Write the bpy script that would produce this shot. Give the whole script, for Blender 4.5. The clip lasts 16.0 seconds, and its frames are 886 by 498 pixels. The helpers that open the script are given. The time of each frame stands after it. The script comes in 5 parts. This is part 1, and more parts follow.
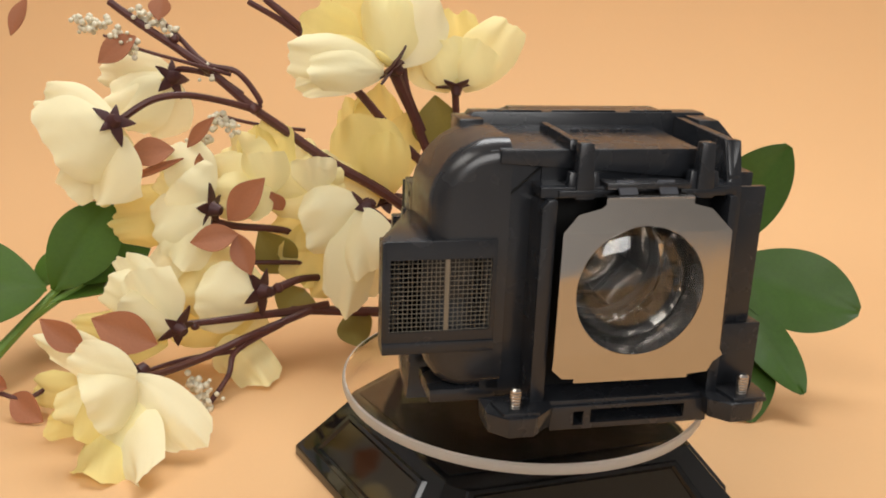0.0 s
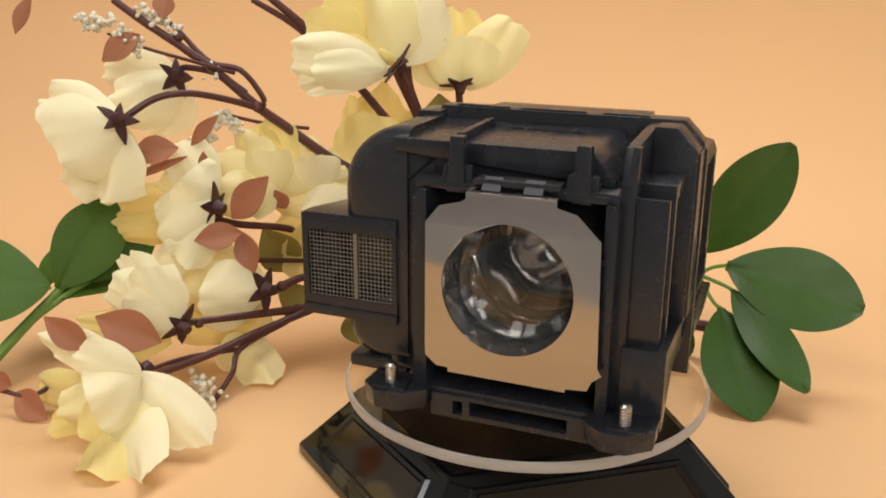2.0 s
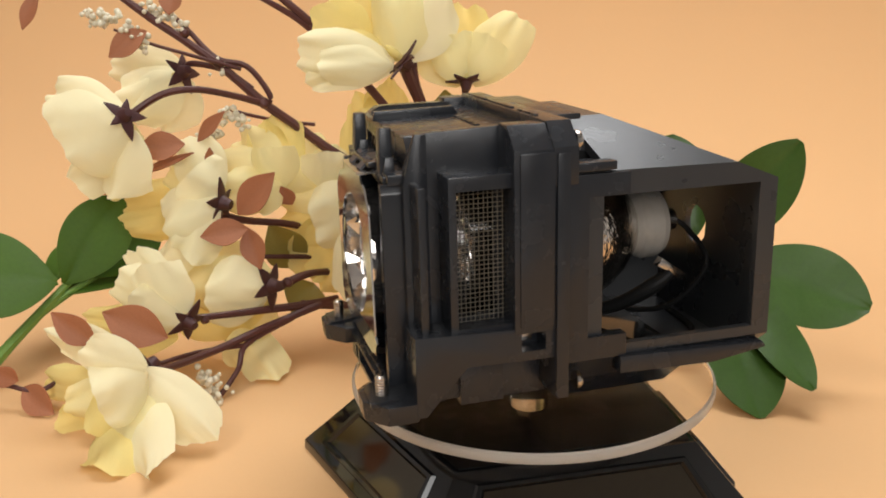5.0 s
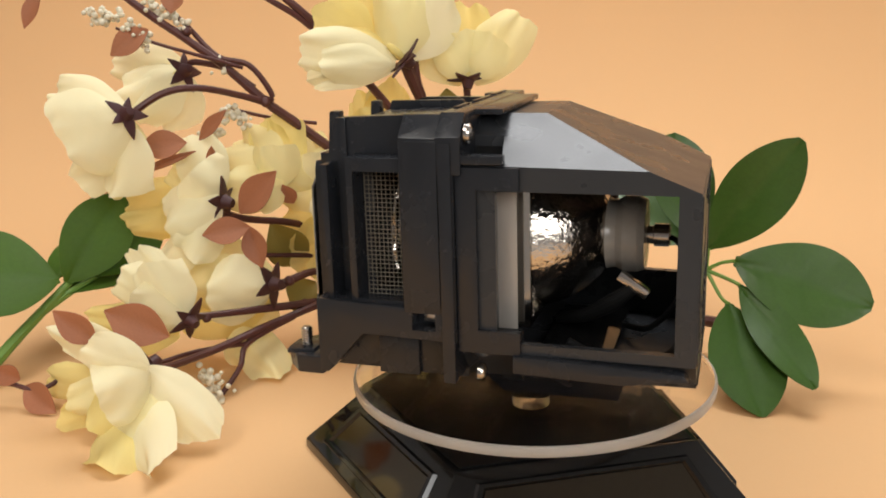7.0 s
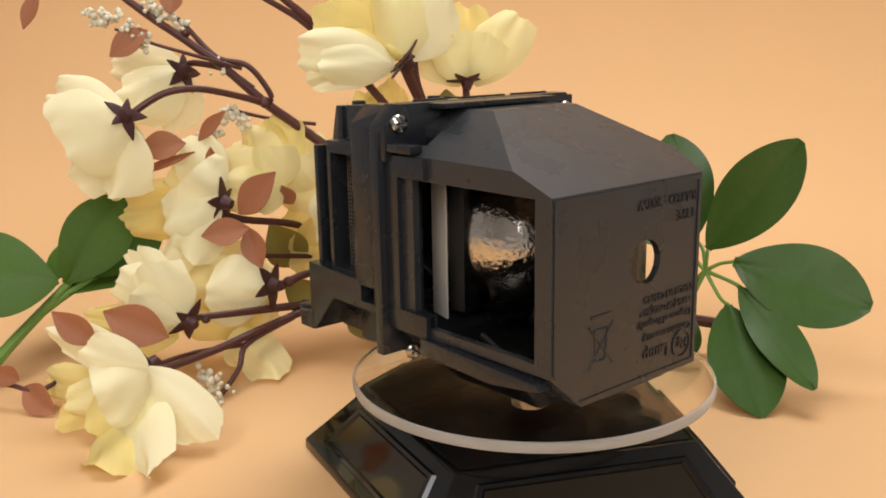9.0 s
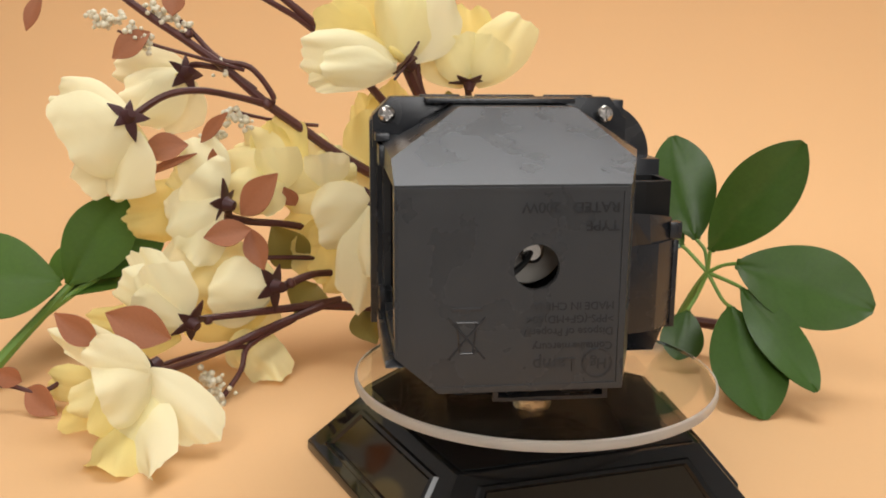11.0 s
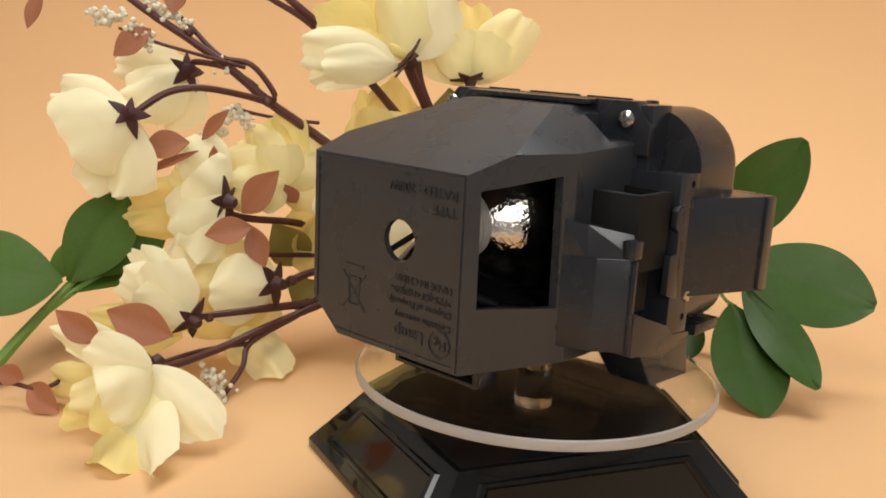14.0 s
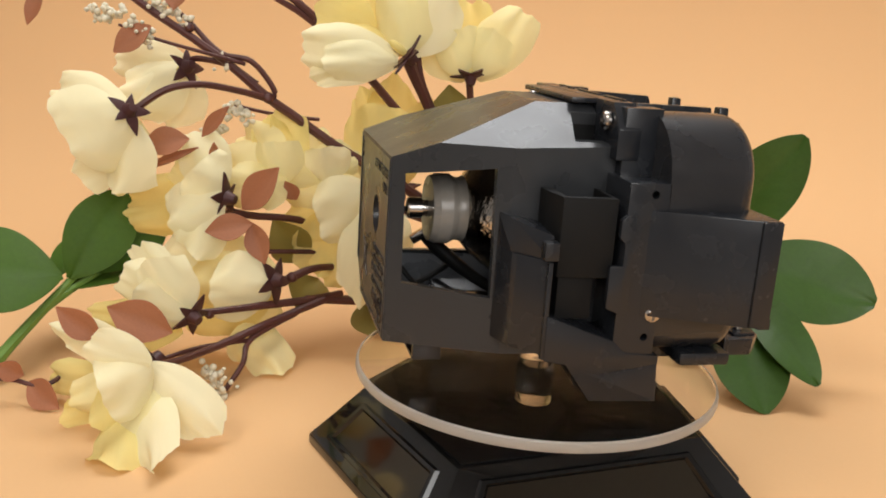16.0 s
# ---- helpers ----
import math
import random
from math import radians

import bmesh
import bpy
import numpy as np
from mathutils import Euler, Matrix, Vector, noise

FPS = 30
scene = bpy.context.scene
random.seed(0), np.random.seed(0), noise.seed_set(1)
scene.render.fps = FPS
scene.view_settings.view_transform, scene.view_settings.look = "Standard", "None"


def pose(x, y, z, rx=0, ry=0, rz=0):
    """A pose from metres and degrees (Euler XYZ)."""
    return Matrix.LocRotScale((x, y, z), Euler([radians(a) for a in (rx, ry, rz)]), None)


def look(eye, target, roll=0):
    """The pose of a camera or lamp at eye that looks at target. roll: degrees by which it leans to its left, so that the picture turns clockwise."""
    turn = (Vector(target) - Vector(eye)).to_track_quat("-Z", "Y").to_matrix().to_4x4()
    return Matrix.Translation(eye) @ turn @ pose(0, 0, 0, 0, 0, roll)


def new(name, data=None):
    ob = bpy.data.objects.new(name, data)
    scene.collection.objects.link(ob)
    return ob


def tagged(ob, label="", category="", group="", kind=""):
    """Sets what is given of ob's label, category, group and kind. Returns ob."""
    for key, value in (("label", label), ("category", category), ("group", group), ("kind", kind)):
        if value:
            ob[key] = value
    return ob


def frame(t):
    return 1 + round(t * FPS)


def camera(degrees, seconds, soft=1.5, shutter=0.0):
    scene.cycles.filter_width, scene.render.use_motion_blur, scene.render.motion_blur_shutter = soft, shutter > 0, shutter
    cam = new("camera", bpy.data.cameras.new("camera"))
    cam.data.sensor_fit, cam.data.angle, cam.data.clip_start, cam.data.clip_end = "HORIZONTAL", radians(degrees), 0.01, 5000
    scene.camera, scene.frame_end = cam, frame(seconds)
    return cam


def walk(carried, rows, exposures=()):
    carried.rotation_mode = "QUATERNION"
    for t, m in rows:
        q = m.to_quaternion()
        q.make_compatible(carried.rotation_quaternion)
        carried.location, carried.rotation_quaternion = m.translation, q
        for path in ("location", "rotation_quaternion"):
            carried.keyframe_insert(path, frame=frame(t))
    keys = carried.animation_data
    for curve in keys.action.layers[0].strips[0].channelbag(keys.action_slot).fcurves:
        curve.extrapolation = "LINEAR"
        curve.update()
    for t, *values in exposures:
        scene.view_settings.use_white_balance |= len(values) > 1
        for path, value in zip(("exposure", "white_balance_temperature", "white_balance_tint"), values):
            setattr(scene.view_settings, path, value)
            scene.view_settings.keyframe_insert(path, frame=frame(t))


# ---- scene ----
# ---- camera and its slow drift on the tripod ----
cam = camera(51.91, 16.0, soft=1.8)
FOCAL = 1610.7
DRIFT = [(0.0, -19.9, 12.2), (0.5, -16.8, 10.7), (1.0, -15.3, 9.4), (1.5, -13.8, 9.2), (2.0, -13.4, 9.2), (2.5, -12.0, 8.6),
         (3.0, -9.1, 6.3), (3.5, -6.8, 4.8), (4.0, -5.6, 3.8), (6.5, 0.0, 0.8), (7.0, 0.0, 0.1), (7.5, 0.0, 0.3), (8.0, -0.3, 1.3),
         (8.5, -1.3, 1.5), (9.0, -1.5, 1.6), (11.5, 3.0, 4.6), (12.0, 2.6, 4.4), (12.5, 3.1, 3.1), (13.0, 3.2, 1.5),
         (13.5, 3.9, 0.3), (14.0, 4.5, -0.2), (14.5, 4.6, -1.8), (15.0, 4.6, -4.2), (15.5, 4.6, -5.0), (16.0, 4.6, -6.1)]


def aim(dx, dy):
    yaw, tilt = radians(-6.143) - dx / FOCAL, radians(14.867) - dy / FOCAL
    eye = Vector((0.0, -0.35, 0.1904))
    return look(eye, eye + Vector((math.sin(yaw) * math.cos(tilt), math.cos(yaw) * math.cos(tilt), -math.sin(tilt))), 1.134)


walk(cam, [(t, aim(dx, dy)) for t, dx, dy in DRIFT])

# ---- light: a room with a broad soft ceiling lamp, an added front fill lamp and a window behind the camera ----
world = bpy.data.worlds.new("room_air")
world.use_nodes = True
scene.world = world
world.node_tree.nodes["Background"].inputs[0].default_value = (1.0, 0.93, 0.85, 1)
world.node_tree.nodes["Background"].inputs[1].default_value = 0.35
scene.view_settings.exposure = -0.08


def area_lamp(name, eye, target, sx, sy, watts, colour):
    data = bpy.data.lights.new(name, "AREA")
    data.shape, data.size, data.size_y, data.energy, data.color = "RECTANGLE", sx, sy, watts, colour
    ob = new(name, data)
    ob.matrix_world = look(eye, target)
    return ob


# fill lamp added at the front left to brighten the lower right paper
area_lamp("overhead_lamp", (-0.5, -0.75, 1.15), (0.32, -0.12, 0.0), 0.8, 0.5, 7.5, (1.0, 0.95, 0.88))
area_lamp("overhead_lamp", (0.04, 0.48, 1.32), (0.05, 0.24, 0.0), 0.75, 0.7, 14.3, (0.96, 0.965, 0.975))

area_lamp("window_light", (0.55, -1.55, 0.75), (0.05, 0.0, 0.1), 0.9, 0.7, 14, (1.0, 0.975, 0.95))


# ---- materials ----
def mat(name, base, rough=0.5, metal=0.0, vary=0.15, grain=400.0, bump=0.05, blotch=25.0, rough_vary=0.1, coat=0.0, through_light=0.0, spec=0.5):
    m = bpy.data.materials.new(name)
    m.use_nodes = True
    nt = m.node_tree
    n, l = nt.nodes, nt.links
    b = n["Principled BSDF"]
    co = n.new("ShaderNodeTexCoord")
    n1, n2 = n.new("ShaderNodeTexNoise"), n.new("ShaderNodeTexNoise")
    n1.inputs["Scale"].default_value, n2.inputs["Scale"].default_value = blotch, grain
    n1.inputs["Detail"].default_value, n2.inputs["Detail"].default_value = 5, 3
    l.new(co.outputs["Object"], n1.inputs["Vector"])
    l.new(co.outputs["Object"], n2.inputs["Vector"])
    mix = n.new("ShaderNodeMix")
    mix.data_type = "RGBA"
    mix.inputs[6].default_value = (*[c * (1 - vary) for c in base], 1)
    mix.inputs[7].default_value = (*[min(1, c * (1 + vary)) for c in base], 1)
    add = n.new("ShaderNodeMath")
    add.operation = "MULTIPLY_ADD"
    add.inputs[1].default_value, add.inputs[2].default_value = 0.4, 0.0
    l.new(n2.outputs["Fac"], add.inputs[0])
    a2 = n.new("ShaderNodeMath")
    a2.operation = "MULTIPLY_ADD"
    a2.inputs[1].default_value = 0.8
    l.new(n1.outputs["Fac"], a2.inputs[0])
    l.new(add.outputs[0], a2.inputs[2])
    l.new(a2.outputs[0], mix.inputs[0])
    l.new(mix.outputs[2], b.inputs["Base Color"])
    rr = n.new("ShaderNodeMapRange")
    rr.inputs["From Min"].default_value, rr.inputs["From Max"].default_value = 0.3, 0.7
    rr.inputs["To Min"].default_value, rr.inputs["To Max"].default_value = max(0.02, rough - rough_vary), min(1, rough + rough_vary)
    l.new(n1.outputs["Fac"], rr.inputs["Value"])
    l.new(rr.outputs[0], b.inputs["Roughness"])
    b.inputs["Metallic"].default_value = metal
    b.inputs["Coat Weight"].default_value = coat
    b.inputs["Specular IOR Level"].default_value = spec
    if bump:
        bp = n.new("ShaderNodeBump")
        bp.inputs["Strength"].default_value, bp.inputs["Distance"].default_value = bump, 0.001
        l.new(n2.outputs["Fac"], bp.inputs["Height"])
        l.new(bp.outputs[0], b.inputs["Normal"])
    if through_light:
        tr, ms = n.new("ShaderNodeBsdfTranslucent"), n.new("ShaderNodeMixShader")
        l.new(mix.outputs[2], tr.inputs["Color"])
        ms.inputs[0].default_value = through_light
        l.new(b.outputs[0], ms.inputs[1])
        l.new(tr.outputs[0], ms.inputs[2])
        l.new(ms.outputs[0], n["Material Output"].inputs["Surface"])
    return m


def glass(name, tint, rough=0.0, ior=1.49):
    m = bpy.data.materials.new(name)
    m.use_nodes = True
    b = m.node_tree.nodes["Principled BSDF"]
    b.inputs["Base Color"].default_value = (*tint, 1)
    b.inputs["Transmission Weight"].default_value = 1.0
    b.inputs["Roughness"].default_value, b.inputs["IOR"].default_value = rough, ior
    return m


PAPER = mat("peach_paper", (0.715, 0.435, 0.213), 0.75, vary=0.045, grain=900, bump=0.03, blotch=5, spec=0.2)
PLASTIC = mat("black_plastic", (0.016, 0.0175, 0.021), 0.25, vary=0.15, grain=1100, bump=0.03, blotch=90, rough_vary=0.06, spec=0.42)
TEXTURED = mat("textured_black_plastic", (0.026, 0.0275, 0.030), 0.29, vary=0.15, grain=1300, bump=0.06, blotch=60, rough_vary=0.05)
PLASTIC_GLOSS = mat("smooth_black_plastic", (0.02, 0.02, 0.022), 0.24, vary=0.2, grain=600, bump=0.02, blotch=40)
PIANO = mat("piano_black", (0.006, 0.006, 0.006), 0.08, vary=0.2, grain=500, bump=0.0, blotch=40, rough_vary=0.04)
DARK = mat("inner_black", (0.006, 0.006, 0.006), 0.6, vary=0.2, spec=0.2)
PLATE = mat("bare_steel_plate", (0.42, 0.41, 0.395), 0.075, 1.0, vary=0.09, grain=60, bump=0.02, blotch=35, rough_vary=0.08)
SATIN = mat("satin_steel", (0.62, 0.57, 0.51), 0.48, 0.5, vary=0.06, grain=300, bump=0.02)
STEEL = mat("nickel_screw", (0.48, 0.45, 0.42), 0.22, 1.0, vary=0.1)
MIRROR = mat("reflector_mirror", (0.82, 0.79, 0.75), 0.05, 1.0, vary=0.15, grain=120, bump=0.06, blotch=60, rough_vary=0.05)
CHAMBER = mat("grey_chamber_metal", (0.36, 0.34, 0.32), 0.16, 1.0, vary=0.3, grain=200, bump=0.03, blotch=80, rough_vary=0.08)
SMOKY = mat("dark_mirror_coating", (0.58, 0.54, 0.49), 0.11, 1.0, vary=0.5, grain=450, bump=0.45, blotch=70, rough_vary=0.06)
FACET = mat("faceted_mirror_glass", (0.60, 0.58, 0.56), 0.05, 0.93, vary=0.45, grain=150, bump=0.1, blotch=110, rough_vary=0.05)
CLIPGREY = mat("grey_clip", (0.045, 0.047, 0.055), 0.42, 0.0, vary=0.1)
CERAMIC = mat("ceramic_neck", (0.30, 0.28, 0.25), 0.22, vary=0.2)
WIRE = mat("woven_wire", (0.19, 0.165, 0.125), 0.5, 0.5, vary=0.15)
LENS = glass("lens_glass", (0.93, 0.94, 0.94), 0.0, 1.47)
ACRYLIC = glass("clear_acrylic", (0.96, 0.95, 0.92), 0.0, 1.33)
# clear acrylic with shade put into the tint, dims the glow at the spindle's foot
SPINDLE_GLASS = glass("darkened_acrylic", (0.5, 0.5, 0.48), 0.0, 1.33)
FROST = glass("sawn_acrylic_edge", (0.86, 0.82, 0.76), 0.38, 1.3)
FROST.node_tree.nodes["Principled BSDF"].inputs["Transmission Weight"].default_value = 0.7
MATT = mat("matt_black_cover", (0.006, 0.0065, 0.007), 0.5, vary=0.3, grain=700, bump=0.05, spec=0.08)
PANE = mat("smoked_window", (0.10, 0.085, 0.065), 0.10, 1.0, vary=0.1, bump=0, rough_vary=0.02)
PETAL = mat("cream_petal_cloth", (0.945, 0.888, 0.60), 0.75, vary=0.04, grain=1500, bump=0.15, blotch=45, through_light=0.3, spec=0.15)
PETAL_MID = mat("pale_yellow_petal_cloth", (0.94, 0.86, 0.48), 0.75, vary=0.05, grain=1500, bump=0.15, blotch=45, through_light=0.33, spec=0.15)
PETAL_DEEP = mat("butter_petal_cloth", (0.92, 0.80, 0.34), 0.75, vary=0.07, grain=1500, bump=0.15, blotch=45, through_light=0.38, spec=0.15)
CALYX = mat("maroon_plastic", (0.052, 0.014, 0.014), 0.5, vary=0.3, grain=500, bump=0.1)
STEM = mat("maroon_stem", (0.075, 0.022, 0.018), 0.45, vary=0.45, grain=300, bump=0.15, blotch=50)
BROWN_LEAF = mat("rust_leaf_cloth", (0.44, 0.175, 0.085), 0.6, vary=0.2, grain=800, bump=0.1, blotch=40, through_light=0.2)
OLIVE_LEAF = mat("olive_leaf_cloth", (0.30, 0.24, 0.05), 0.6, vary=0.2, grain=800, bump=0.1, blotch=40, through_light=0.2)
GREEN_LEAF = mat("green_leaf", (0.038, 0.085, 0.012), 0.36, vary=0.45, grain=500, bump=0.06, blotch=30, spec=0.36)
BROAD_LEAF = mat("broad_green_leaf", (0.050, 0.105, 0.010), 0.55, vary=0.35, grain=500, bump=0.06, blotch=25, spec=0.2)
GREEN_STEM = mat("green_stem", (0.14, 0.26, 0.05), 0.45, vary=0.2)
BERRY = mat("cream_berry", (0.72, 0.66, 0.50), 0.6, vary=0.1)
WALLPAINT = mat("room_paint", (0.72, 0.72, 0.72), 0.8, vary=0.03, blotch=2)
TABLE = mat("table_wood", (0.30, 0.27, 0.24), 0.5, vary=0.2, blotch=10)


# ---- building helpers (millimetres in, metres out) ----
MM = 0.001


def empty(name, m=None):
    ob = new(name)
    ob.empty_display_size = 0.01
    if m is not None:
        ob.matrix_world = m
    return ob


def to_mesh(name, bm, material, smooth=22.0):
    bmesh.ops.recalc_face_normals(bm, faces=bm.faces)
    me = bpy.data.meshes.new(name)
    bm.to_mesh(me)
    bm.free()
    me.materials.append(material)
    if smooth:
        me.shade_smooth()
        me.set_sharp_from_angle(angle=radians(smooth))
    return me


def part(name, bm, material, parent, label="", smooth=22.0):
    me = bm if isinstance(bm, bpy.types.Mesh) else to_mesh(name, bm, material, smooth)
    ob = new(name, me)
    ob.parent = parent
    if label:
        tagged(ob, label)
    return ob


def hull(points, bevel=0.0):
    bm = bmesh.new()
    vs = [bm.verts.new(Vector(p) * MM) for p in points]
    out = bmesh.ops.convex_hull(bm, input=vs)
    loose = list({g for g in out["geom_interior"] + out["geom_unused"] if isinstance(g, bmesh.types.BMVert)})
    if loose:
        bmesh.ops.delete(bm, geom=loose, context="VERTS")
    bmesh.ops.dissolve_limit(bm, angle_limit=radians(1.0), verts=bm.verts, edges=bm.edges)
    if bevel:
        soften(bm, bevel)
    return bm


def soften(bm, bevel, segments=2):
    bmesh.ops.bevel(bm, geom=bm.edges[:], offset=bevel * MM, segments=segments, profile=0.6, affect="EDGES", clamp_overlap=True)


def box(u0, u1, v0, v1, w0, w1, bevel=0.0):
    return hull([(u, v, w) for u in (u0, u1) for v in (v0, v1) for w in (w0, w1)], bevel)


def prism(poly, axis, a, b, bevel=0.0):
    """A polygon, given in the two other axes, drawn out along one axis from a to b."""
    bm = bmesh.new()
    k = "uvw".index(axis)

    def place(p, c):
        q = list(p)
        q.insert(k, c)
        return Vector(q) * MM
    lo, hi = [bm.verts.new(place(p, a)) for p in poly], [bm.verts.new(place(p, b)) for p in poly]
    bm.faces.new(lo), bm.faces.new(hi)
    n = len(poly)
    for i in range(n):
        bm.faces.new((lo[i], lo[(i + 1) % n], hi[(i + 1) % n], hi[i]))
    bmesh.ops.recalc_face_normals(bm, faces=bm.faces)
    if bevel:
        soften(bm, bevel)
    return bm


def lathe(profile, turns=40, centre=(0, 0, 0), axis="w", closed=False):
    """Turns (radius, along) pairs round an axis."""
    bm = bmesh.new()
    rings = []
    for r, h in profile:
        ring = []
        for i in range(turns):
            a = 2 * math.pi * i / turns
            c, s = r * math.cos(a), r * math.sin(a)
            p = {"w": (c, s, h), "v": (c, h, s), "u": (h, c, s)}[axis]
            ring.append(bm.verts.new((Vector(p) + Vector(centre)) * MM))
        rings.append(ring)
    pairs = list(zip(rings, rings[1:])) + ([(rings[-1], rings[0])] if closed else [])
    for a, b in pairs:
        for i in range(turns):
            bm.faces.new((a[i], a[(i + 1) % turns], b[(i + 1) % turns], b[i]))
    if not closed:
        for ring, (r, h) in ((rings[0], profile[0]), (rings[-1], profile[-1])):
            if r > 0.01:
                bm.faces.new(ring)
    bmesh.ops.remove_doubles(bm, verts=bm.verts, dist=1e-6)
    return bm


def join(*bms):
    out = bmesh.new()
    for b in bms:
        me = bpy.data.meshes.new("piece")
        bmesh.ops.recalc_face_normals(b, faces=b.faces)
        b.to_mesh(me)
        b.free()
        out.from_mesh(me)
        bpy.data.meshes.remove(me)
    return out


def carve(bm, cutters, union=()):
    """The solid bm with solids joined to it and others cut from it."""
    bmesh.ops.recalc_face_normals(bm, faces=bm.faces)
    me = bpy.data.meshes.new("solid")
    bm.to_mesh(me)
    bm.free()
    body, temp = new("solid", me), []
    for kind, group in (("UNION", union), ("DIFFERENCE", cutters)):
        for c in group:
            bmesh.ops.recalc_face_normals(c, faces=c.faces)
            cm = bpy.data.meshes.new("cutter")
            c.to_mesh(cm)
            c.free()
            co = new("cutter", cm)
            temp.append(co)
            md = body.modifiers.new("cut", "BOOLEAN")
            md.operation, md.object, md.solver = kind, co, "EXACT"
    dg = bpy.context.evaluated_depsgraph_get()
    dg.update()
    made = bpy.data.meshes.new_from_object(body.evaluated_get(dg))
    out = bmesh.new()
    out.from_mesh(made)
    for ob in (body, *temp):
        data = ob.data
        bpy.data.objects.remove(ob)
        bpy.data.meshes.remove(data)
    bpy.data.meshes.remove(made)
    bmesh.ops.dissolve_limit(out, angle_limit=radians(0.5), verts=out.verts, edges=out.edges)
    return out


def tube(points, radii, sides=8):
    """A tapered round rod along points (metres), radii in metres, rounded by a spline."""
    pts, rad = [], []
    P = [Vector(p) for p in points]
    R = list(radii) if not isinstance(radii, (int, float)) else [radii] * len(P)
    for i in range(len(P) - 1):
        p0, p1, p2, p3 = P[max(i - 1, 0)], P[i], P[i + 1], P[min(i + 2, len(P) - 1)]
        for k in range(5):
            t = k / 5
            pts.append(0.5 * ((2 * p1) + (p2 - p0) * t + (2 * p0 - 5 * p1 + 4 * p2 - p3) * t * t + (3 * p1 - p0 - 3 * p2 + p3) * t ** 3))
            rad.append(R[i] * (1 - t) + R[i + 1] * t)
    pts.append(P[-1]), rad.append(R[-1])
    bm = bmesh.new()
    rings, up = [], Vector((0.3, 0.2, 1)).normalized()
    for i, p in enumerate(pts):
        d = (pts[min(i + 1, len(pts) - 1)] - pts[max(i - 1, 0)]).normalized()
        a = d.cross(up).normalized()
        b = d.cross(a)
        rings.append([bm.verts.new(p + rad[i] * (math.cos(2 * math.pi * k / sides) * a + math.sin(2 * math.pi * k / sides) * b)) for k in range(sides)])
    for a, b in zip(rings, rings[1:]):
        for k in range(sides):
            bm.faces.new((a[k], a[(k + 1) % sides], b[(k + 1) % sides], b[k]))
    bm.faces.new(rings[0]), bm.faces.new(rings[-1])
    return bm


# ---- the setting: paper sweep on a table in a plain room ----
def paper_sweep():
    prof = [(-0.30, 0.0), (0.30, 0.0)]
    for i in range(1, 17):
        a = math.pi / 2 * i / 16
        prof.append((0.30 + 0.30 * math.sin(a), 0.30 - 0.30 * math.cos(a)))
    prof.append((0.60, 0.55))
    bm = bmesh.new()
    cols = []
    for i in range(13):
        x = -0.95 + 1.9 * i / 12
        cols.append([bm.verts.new((x, y, z)) for y, z in prof])
    for a, b in zip(cols, cols[1:]):
        for i in range(len(prof) - 1):
            bm.faces.new((a[i], b[i], b[i + 1], a[i + 1]))
    bmesh.ops.recalc_face_normals(bm, faces=bm.faces)
    bmesh.ops.solidify(bm, geom=bm.faces[:], thickness=0.0004)
    ob = new("backdrop", to_mesh("backdrop", bm, PAPER, 60))
    tagged(ob, "seamless sheet of peach coloured paper curving up behind", "backdrop", kind="structure")


paper_sweep()


def room():
    def slab(name, a, b, material):
        c = [(x, y, z) for x in (a[0], b[0]) for y in (a[1], b[1]) for z in (a[2], b[2])]
        ob = new(name, to_mesh(name, hull([(p[0] * 1000, p[1] * 1000, p[2] * 1000) for p in c]), material))
        tagged(ob, "plain light painted room surface", name.split("_")[0], kind="structure")
    slab("floor", (-1.8, -2.2, -0.80), (1.8, 1.2, -0.75), TABLE)
    slab("ceiling", (-1.8, -2.2, 1.75), (1.8, 1.2, 1.8), WALLPAINT)
    slab("wall_north", (-1.8, 1.2, -0.8), (1.8, 1.25, 1.8), WALLPAINT)
    slab("wall_south", (-1.8, -2.25, -0.8), (1.8, -2.2, 1.8), WALLPAINT)
    slab("wall_west", (-1.85, -2.2, -0.8), (-1.8, 1.2, 1.8), WALLPAINT)
    slab("wall_east", (1.8, -2.2, -0.8), (1.85, 1.2, 1.8), WALLPAINT)
    table = empty("table", Matrix.Translation((0, 0, -0.75)))
    part("tabletop", box(-980, 980, -760, 640, 715, 749, 3), TABLE, table)
    for x in (-930, 930):
        for y in (-710, 590):
            part("leg", box(x - 30, x + 30, y - 30, y + 30, 0, 714, 2), TABLE, table)
    tagged(table, "plain wooden table under the paper", "table")


room()


# ---- turntable: fixed base, turning clear disc ----
TOP = [(-71.8, 8), (-25.2, -57), (65.3, -18), (50, 40), (-8, 68), (-50, 52)]
BASE_TOP, BASE_LOW = 30.0, 4.5


